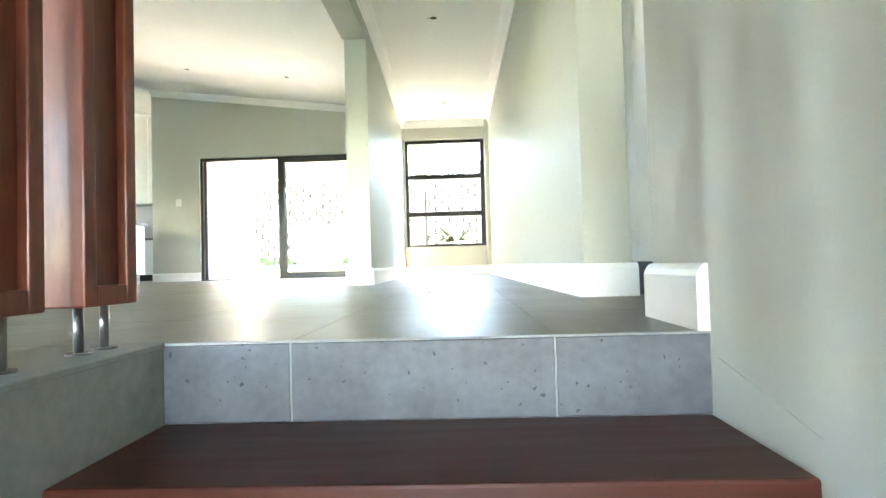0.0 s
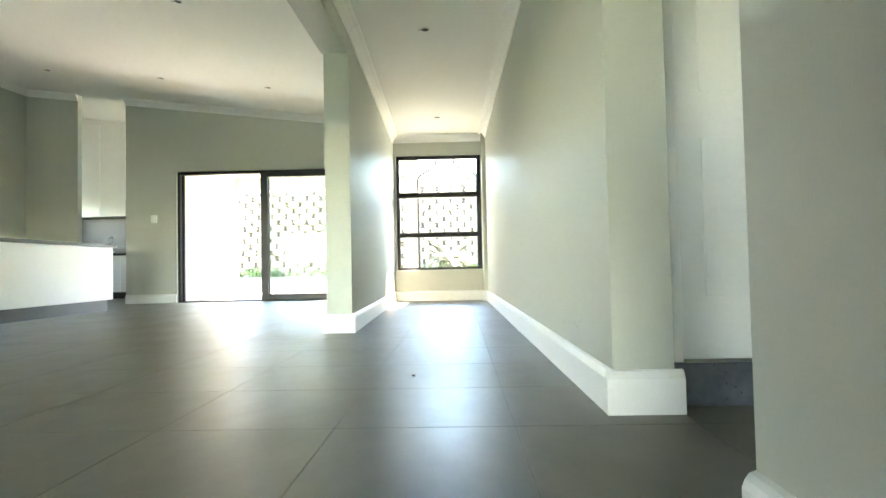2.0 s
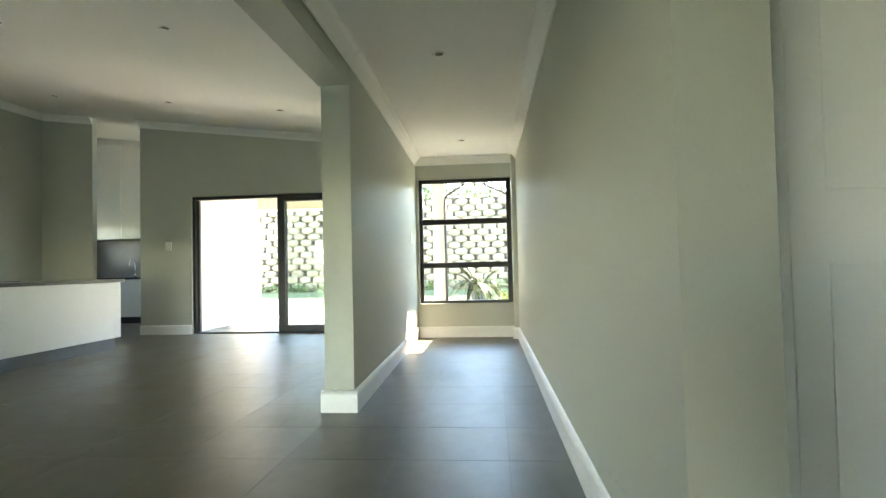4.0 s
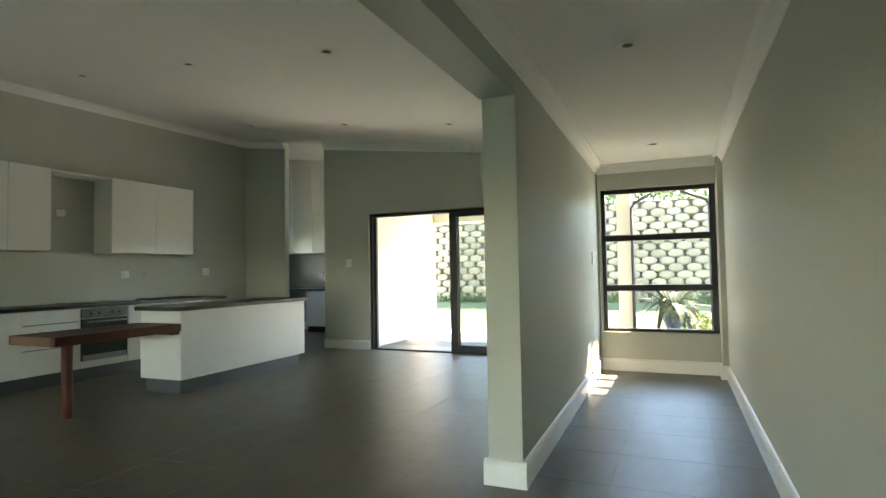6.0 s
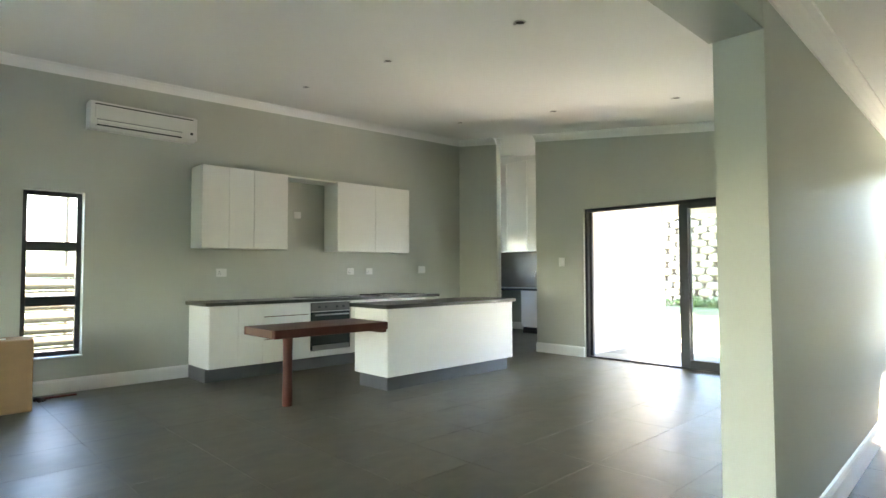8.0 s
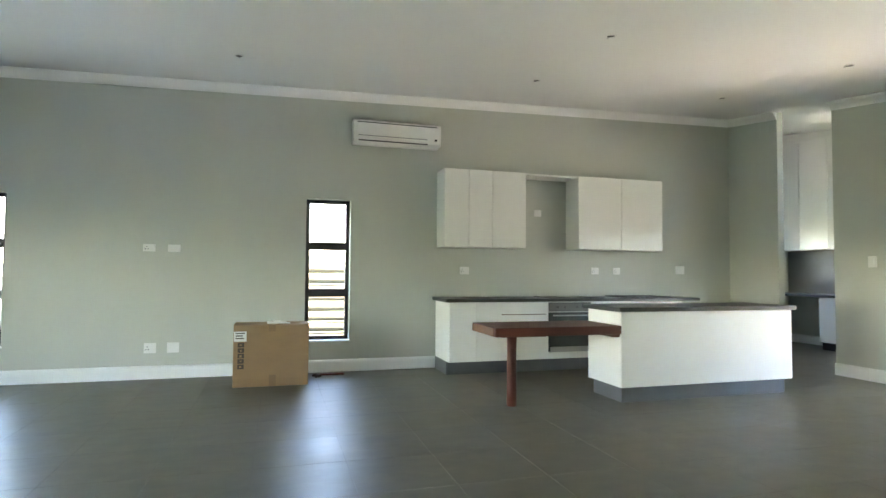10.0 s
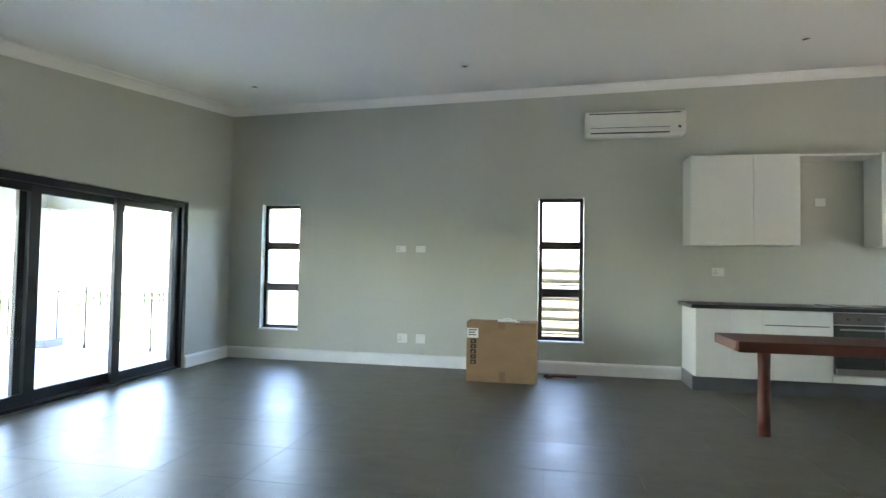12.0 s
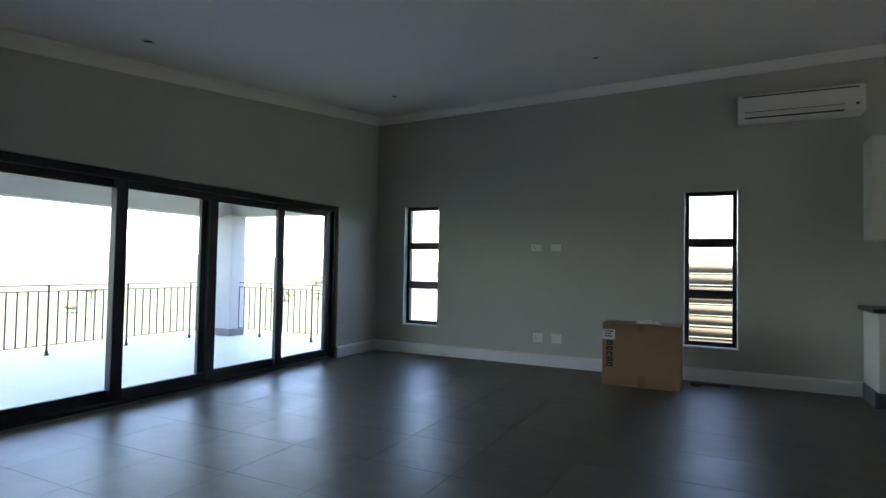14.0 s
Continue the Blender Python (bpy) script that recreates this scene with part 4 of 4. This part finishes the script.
def leaf_cluster(bm, centre, radius, count, size, rng, flat=1.0):
    for _ in range(count):
        v = Vector((rng.gauss(0, 1), rng.gauss(0, 1), rng.gauss(0, 1)))
        v = v.normalized() * radius * rng.uniform(0.45, 1.0) ** 0.6
        v.z *= flat
        p = Vector(centre) + v
        r = Euler((rng.uniform(0, 6.28), rng.uniform(0, 6.28), rng.uniform(0, 6.28))).to_matrix()
        s = size * rng.uniform(0.6, 1.3)
        c = [p + r @ Vector(q) * s for q in ((-1, 0, 0), (0, -0.45, 0.12), (1, 0, 0), (0, 0.45, 0.12))]
        bm.faces.new([bm.verts.new(q) for q in c])


rng = random.Random(9)
sh = thing("shrub", (1.3, 11.6, -0.03), "low yellow-green leafy shrub beside the urn", "shrub")
bm = bmesh.new()
for k in range(18):
    leaf_cluster(bm, (1.22 + rng.uniform(-0.3, 0.2), 11.65 + rng.uniform(-0.2, 0.25), 0.16 + rng.uniform(-0.12, 0.26)), 0.13, 46, 0.035, rng)
part("crown", bm, LEAF_LIGHT, sh)
bm = bmesh.new()
for k in range(5):
    tube(bm, (1.28 + 0.02 * k, 11.65, -0.1), (1.2 + 0.06 * k, 11.6 + 0.03 * k, 0.25), 0.008, 0.004, 6)
part("trunk", bm, BARK, sh)

# Slab out of view, added to keep warm ground bounce out of the lobby.
setting("bounce_slab", made(-0.6, 5.0, -12.0, -3.552, -1.7, -1.2), BOUNCE_CUT, "unseen dark slab added to cut bounce into the lobby", "paving")

# veranda outside the wide doors
setting("pavement_veranda", made(-6.6, 0.02, -4.25, BY - 0.252, -0.3, -0.03), PAVING, "pale tiled veranda floor", "paving")
setting("veranda_roof", made(-6.6, 0.02, -4.25, BY - 0.252, 2.4, 2.55), PLASTER, "white veranda soffit", "roof")
setting("veranda_beam", made(-6.6, 0.02, -4.25, -3.95, 1.96, 2.4), PLASTER, "white veranda edge beam", "beam")
setting("veranda_beam_side", made(-6.6, -6.3, -3.95, BY - 0.252, 2.0, 2.4), PLASTER, "white veranda side beam", "beam")
setting("veranda_base", made(-6.6, 0.02, -4.25, -4.15, -4.2, -0.3), PLASTER, "white veranda plinth wall", "wall")
vc = thing("veranda_column", (-6.26, -3.89, -0.03), "square white plastered veranda column", "column")
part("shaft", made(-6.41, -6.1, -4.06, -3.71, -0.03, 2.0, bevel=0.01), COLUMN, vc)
part("base", made(-6.421, -6.089, -4.071, -3.699, -0.03, 0.09, bevel=0.004), KICK, vc, "grey tiled column base")


def railing(a, b, label):
    a, b = Vector(a), Vector(b)
    way = (b - a).normalized()
    ln = (b - a).length
    r = thing("railing", (*((a + b) / 2).xy, -0.03), label, "railing", "veranda railings")
    n = int(ln / 0.118)
    part("top_rail", tube(bmesh.new(), a + Vector((0, 0, 0.865)), b + Vector((0, 0, 0.865)), 0.006, seg=8), RAIL, r)
    part("middle_rail", tube(bmesh.new(), a + Vector((0, 0, 0.79)), b + Vector((0, 0, 0.79)), 0.0065, seg=8), RAIL, r)
    part("bottom_rail", tube(bmesh.new(), a + Vector((0, 0, 0.10)), b + Vector((0, 0, 0.10)), 0.005, seg=8), RAIL, r)
    for k in range(n + 1):
        p = a + way * (ln * k / n)
        if k % 9 == 4:
            post = part("post", tube(bmesh.new(), p + Vector((0, 0, -0.03)), p + Vector((0, 0, 0.87)), 0.0125, seg=8), RAIL, r)
            part("base_flange", lathe(bmesh.new(), p, [(0.036, -0.03), (0.036, -0.02), (0.021, -0.015), (0.021, 0.03)], 12), RAIL, post)
        else:
            part("baluster", tube(bmesh.new(), p + Vector((0, 0, 0.10)), p + Vector((0, 0, 0.79)), 0.009, seg=6), RAIL, r)
    return r


railing((-6.1, -4.08, 0), (-0.1, -4.08, 0), "black steel veranda railing with upright bars")
railing((-6.3, -3.71, 0), (-6.3, -1.3, 0), "short black steel side railing with upright bars")
setting("pool_cover", made(-9.5, -6.9, -8.5, -7.0, -2.0, -1.72), POOL, "pale blue sheet on the lawn", "cover")

# pole fence beyond the slim windows
fence = thing("fence", (-8.0, 3.6, -1.75), "fence of stacked weathered timber poles", "fence")
rng = random.Random(5)
z = -1.6
while z < 1.2:
    r = rng.uniform(0.058, 0.08)
    z += r
    bm = bmesh.new()
    dz = rng.uniform(-0.012, 0.012)
    tube(bm, (-8.06 + rng.uniform(-0.01, 0.01), 1.2, z - dz), (-8.06, 6.6, z + dz), r, r * rng.uniform(0.85, 1.1), 9)
    part("pole", bm, POLE, fence, "", True)
    z += r + 0.008
for y in (1.6, 2.8, 5.3):
    part("post", tube(bmesh.new(), (-7.96, y, -1.75), (-7.96, y + 0.01, 1.29), 0.045, 0.042, 10), POLE, fence, "pale upright fence post", True)
sp = thing("steel_pole", (-8.4, 4.05, -1.75), "thin pale upright pole behind the fence", "pole")
part("pole", tube(bmesh.new(), (-8.4, 4.1, -1.75), (-8.4, 4.1, 2.9), 0.03, seg=8), POLE, sp)

# white boundary wall beyond the slim window
bw = thing("boundary_wall", (-12.0, -1.0, -1.75), "white plastered boundary wall with a sloping end", "garden wall")
bm = bmesh.new()
vs = [bm.verts.new(p) for p in ((-12, -3.7, -2.3), (-12, 1.5, -2.3), (-12, 1.5, 1.05), (-12, -2.88, 1.05))]
f = bm.faces.new(vs)
g = bmesh.ops.extrude_face_region(bm, geom=[f])
bmesh.ops.translate(bm, verts=[v for v in g["geom"] if isinstance(v, bmesh.types.BMVert)], vec=(-0.25, 0, 0))
part("wall", bm, PLASTER, bw)
part("coping", made(-12.29, -11.96, -2.9, 1.5, 1.05, 1.1, bevel=0.01), PLASTER, bw)


# trees and bushes in the valley
def tree(x, y, height, spread, seed):
    rng = random.Random(seed)
    z = ground_height(x, y)
    t = thing("tree", (x, y, z), "broad green bushveld tree standing in the grass", "tree", "valley trees")
    bm = bmesh.new()
    tube(bm, (x, y, z - 0.2), (x, y, z + height * 0.45), 0.05 * height, 0.03 * height, 8)
    tips = []
    for k in range(6):
        a = k * 1.05 + rng.uniform(-0.3, 0.3)
        tip = (x + math.cos(a) * spread * 0.6, y + math.sin(a) * spread * 0.6, z + height * rng.uniform(0.6, 0.85))
        tube(bm, (x, y, z + height * 0.4), tip, 0.022 * height, 0.008 * height, 6)
        tips.append(tip)
    part("trunk", bm, BARK, t)
    bm = bmesh.new()
    for tip in tips + [(x, y, z + height * 0.85)]:
        for _ in range(3):
            c = [tip[i] + rng.uniform(-0.3, 0.3) * spread * (0.5 if i == 2 else 1) for i in range(3)]
            leaf_cluster(bm, c, spread * rng.uniform(0.25, 0.42), 110, 0.07 * spread, rng, 0.65)
    part("crown", bm, OLIVE, t)


for k, (x, y, hgt, sp_) in enumerate(((-58, -49, 2.3, 2.3), (-66, -47, 2.6, 2.8), (-51, -51, 1.7, 1.6), (-75, -55, 3.0, 3.2), (-32, -52, 1.0, 1.1), (-45, -70, 1.6, 1.5))):
    tree(x, y, hgt, sp_, 30 + k)

# ---- retaining wall of oval blocks ----
rw = thing("retaining_wall", (-1.5, 17.6, 0.2), "tall retaining wall of stacked oval concrete blocks", "retaining wall", kind="structure")
bm = bmesh.new()
q = [bm.verts.new(p) for p in ((-16, 17.58, 0.0), (14, 17.58, 0.0), (14, 18.15, 3.05), (-16, 18.15, 3.05))]
q2 = [bm.verts.new(v.co + Vector((0, 0.3, 0))) for v in q]
bm.faces.new(q)
bm.faces.new(q2)
for i in range(4):
    bm.faces.new((q[i], q[(i + 1) % 4], q2[(i + 1) % 4], q2[i]))
part("fill", bm, SOIL, rw, "dark soil between the blocks")
# one block: an oval bowl-shaped face
bm = bmesh.new()
seg = 12
rings = []
for a_, b_, y_ in ((0.18, 0.108, 0.16), (0.19, 0.113, 0.0), (0.178, 0.103, -0.028), (0.115, 0.06, -0.046)):
    rings.append([bm.verts.new((a_ * math.copysign(abs(math.cos(2 * math.pi * k / seg)) ** 0.85, math.cos(2 * math.pi * k / seg)), y_, b_ * math.copysign(abs(math.sin(2 * math.pi * k / seg)) ** 0.85, math.sin(2 * math.pi * k / seg)))) for k in range(seg)])
for a, b in zip(rings, rings[1:]):
    for k in range(seg):
        bm.faces.new((a[k], a[(k + 1) % seg], b[(k + 1) % seg], b[k]))
bm.faces.new(rings[-1])
block_ob = link("block", bm, BLOCK)
block_mesh = block_ob.data
bpy.data.objects.remove(block_ob)
rng = random.Random(11)
rest = bmesh.new()
count = 0
for row in range(15):
    z = 0.28 + 0.188 * row
    y = 17.55 + 0.57 * (z / 3.05)
    for c in range(-36, 34):
        x = (c + 0.5 * (row % 2)) * 0.43 - 0.2
        m = Matrix.LocRotScale((x + rng.uniform(-0.02, 0.02), y + rng.uniform(-0.03, 0.02), z + rng.uniform(-0.008, 0.008)), Euler((rng.uniform(-0.06, 0.06), rng.uniform(-0.04, 0.04), rng.uniform(-0.08, 0.08))), (rng.uniform(0.94, 1.03), 1, rng.uniform(0.92, 1.04)))
        near = -5.6 < x < -1.4 or -0.1 < x < 2.0
        if near and count < 300:
            b = new("block", block_mesh)
            b.parent = rw
            b.matrix_basis = Matrix.Translation(-rw.location) @ m
            count += 1
        else:
            at = len(rest.verts)
            rest.from_mesh(block_mesh)
            rest.verts.ensure_lookup_table()
            for v in rest.verts[at:]:
                v.co = m @ v.co
tagged(part("block_courses", rest, BLOCK, rw, "rows of oval buff concrete blocks"), kind="stuff")
rng = random.Random(12)
bm = bmesh.new()
for k in range(150):
    leaf_cluster(bm, (rng.uniform(-9, 6), 17.38 + rng.uniform(-0.12, 0.1), 0.36 + rng.uniform(-0.06, 0.1)), 0.16, 26, 0.05, rng)
tagged(link("hedge", bm, LEAF), "low green planting along the foot of the block wall", "hedge", "", "stuff")
bm = bmesh.new()
for k in range(170):
    leaf_cluster(bm, (rng.uniform(-9, 6), 18.3 + rng.uniform(-0.25, 0.9), 3.15 + rng.uniform(-0.1, 0.35)), 0.24, 24, 0.07, rng)
tagged(link("bank_scrub", bm, LEAF), "scrubby dry growth on the bank above the wall", "scrub", "", "stuff")

# ---- floor tiles ----
TILE_SIDE = 0.57
tile_cache = {}


def floor_tile(x0, x1, y0, y1):
    key = (round(x1 - x0, 3), round(y1 - y0, 3))
    if key not in tile_cache:
        bm = made(0, key[0], 0, key[1], -0.012, 0.0)
        top_edges = [e for e in bm.edges if all(v.co.z > -0.001 for v in e.verts)]
        bmesh.ops.bevel(bm, geom=top_edges, offset=0.0004, segments=1, affect="EDGES")
        ob = link("tile", bm, TILE)
        tile_cache[key] = ob.data
        bpy.data.objects.remove(ob)
    t = new("tile", tile_cache[key])
    t.parent = floor
    t.location = (x0, y0, 0)


J = 0.0012
far_tiles = bmesh.new()
for i in range(-15, 5):
    for j in range(-4, 20):
        x0, x1 = 1.245 + (i - 1) * TILE_SIDE, 1.245 + i * TILE_SIDE
        y0, y1 = STEP_Y + j * TILE_SIDE, STEP_Y + (j + 1) * TILE_SIDE
        x0, x1, y0, y1 = max(x0, -7.3 if y0 > FY + 0.2 else KX), min(x1, 3.15), max(y0, BY - 0.02), min(y1, 12.1)
        if y1 <= STEP_Y + 0.01:
            x1 = min(x1, SX0 - 0.055)
        if x1 - x0 < 0.03 or y1 - y0 < 0.03 or (x0 > RX + 0.02 and (y0 > 2.7 or y1 < 0.8)):
            continue
        if (y0 > EY and x0 > 0.2) or (y0 > FY + 0.2 and x0 > -3.9):
            continue
        if y0 > 9.0 or (y0 > 6.7 and x0 < -3.0):
            box(far_tiles, x0 + J, x1 - J, y0 + J, y1 - J, -0.012, 0.0)
        else:
            floor_tile(x0 + J, x1 - J, y0 + J, y1 - J)
tagged(part("far_tiles", far_tiles, TILE, floor, "rows of grey porcelain tiles"), kind="stuff")
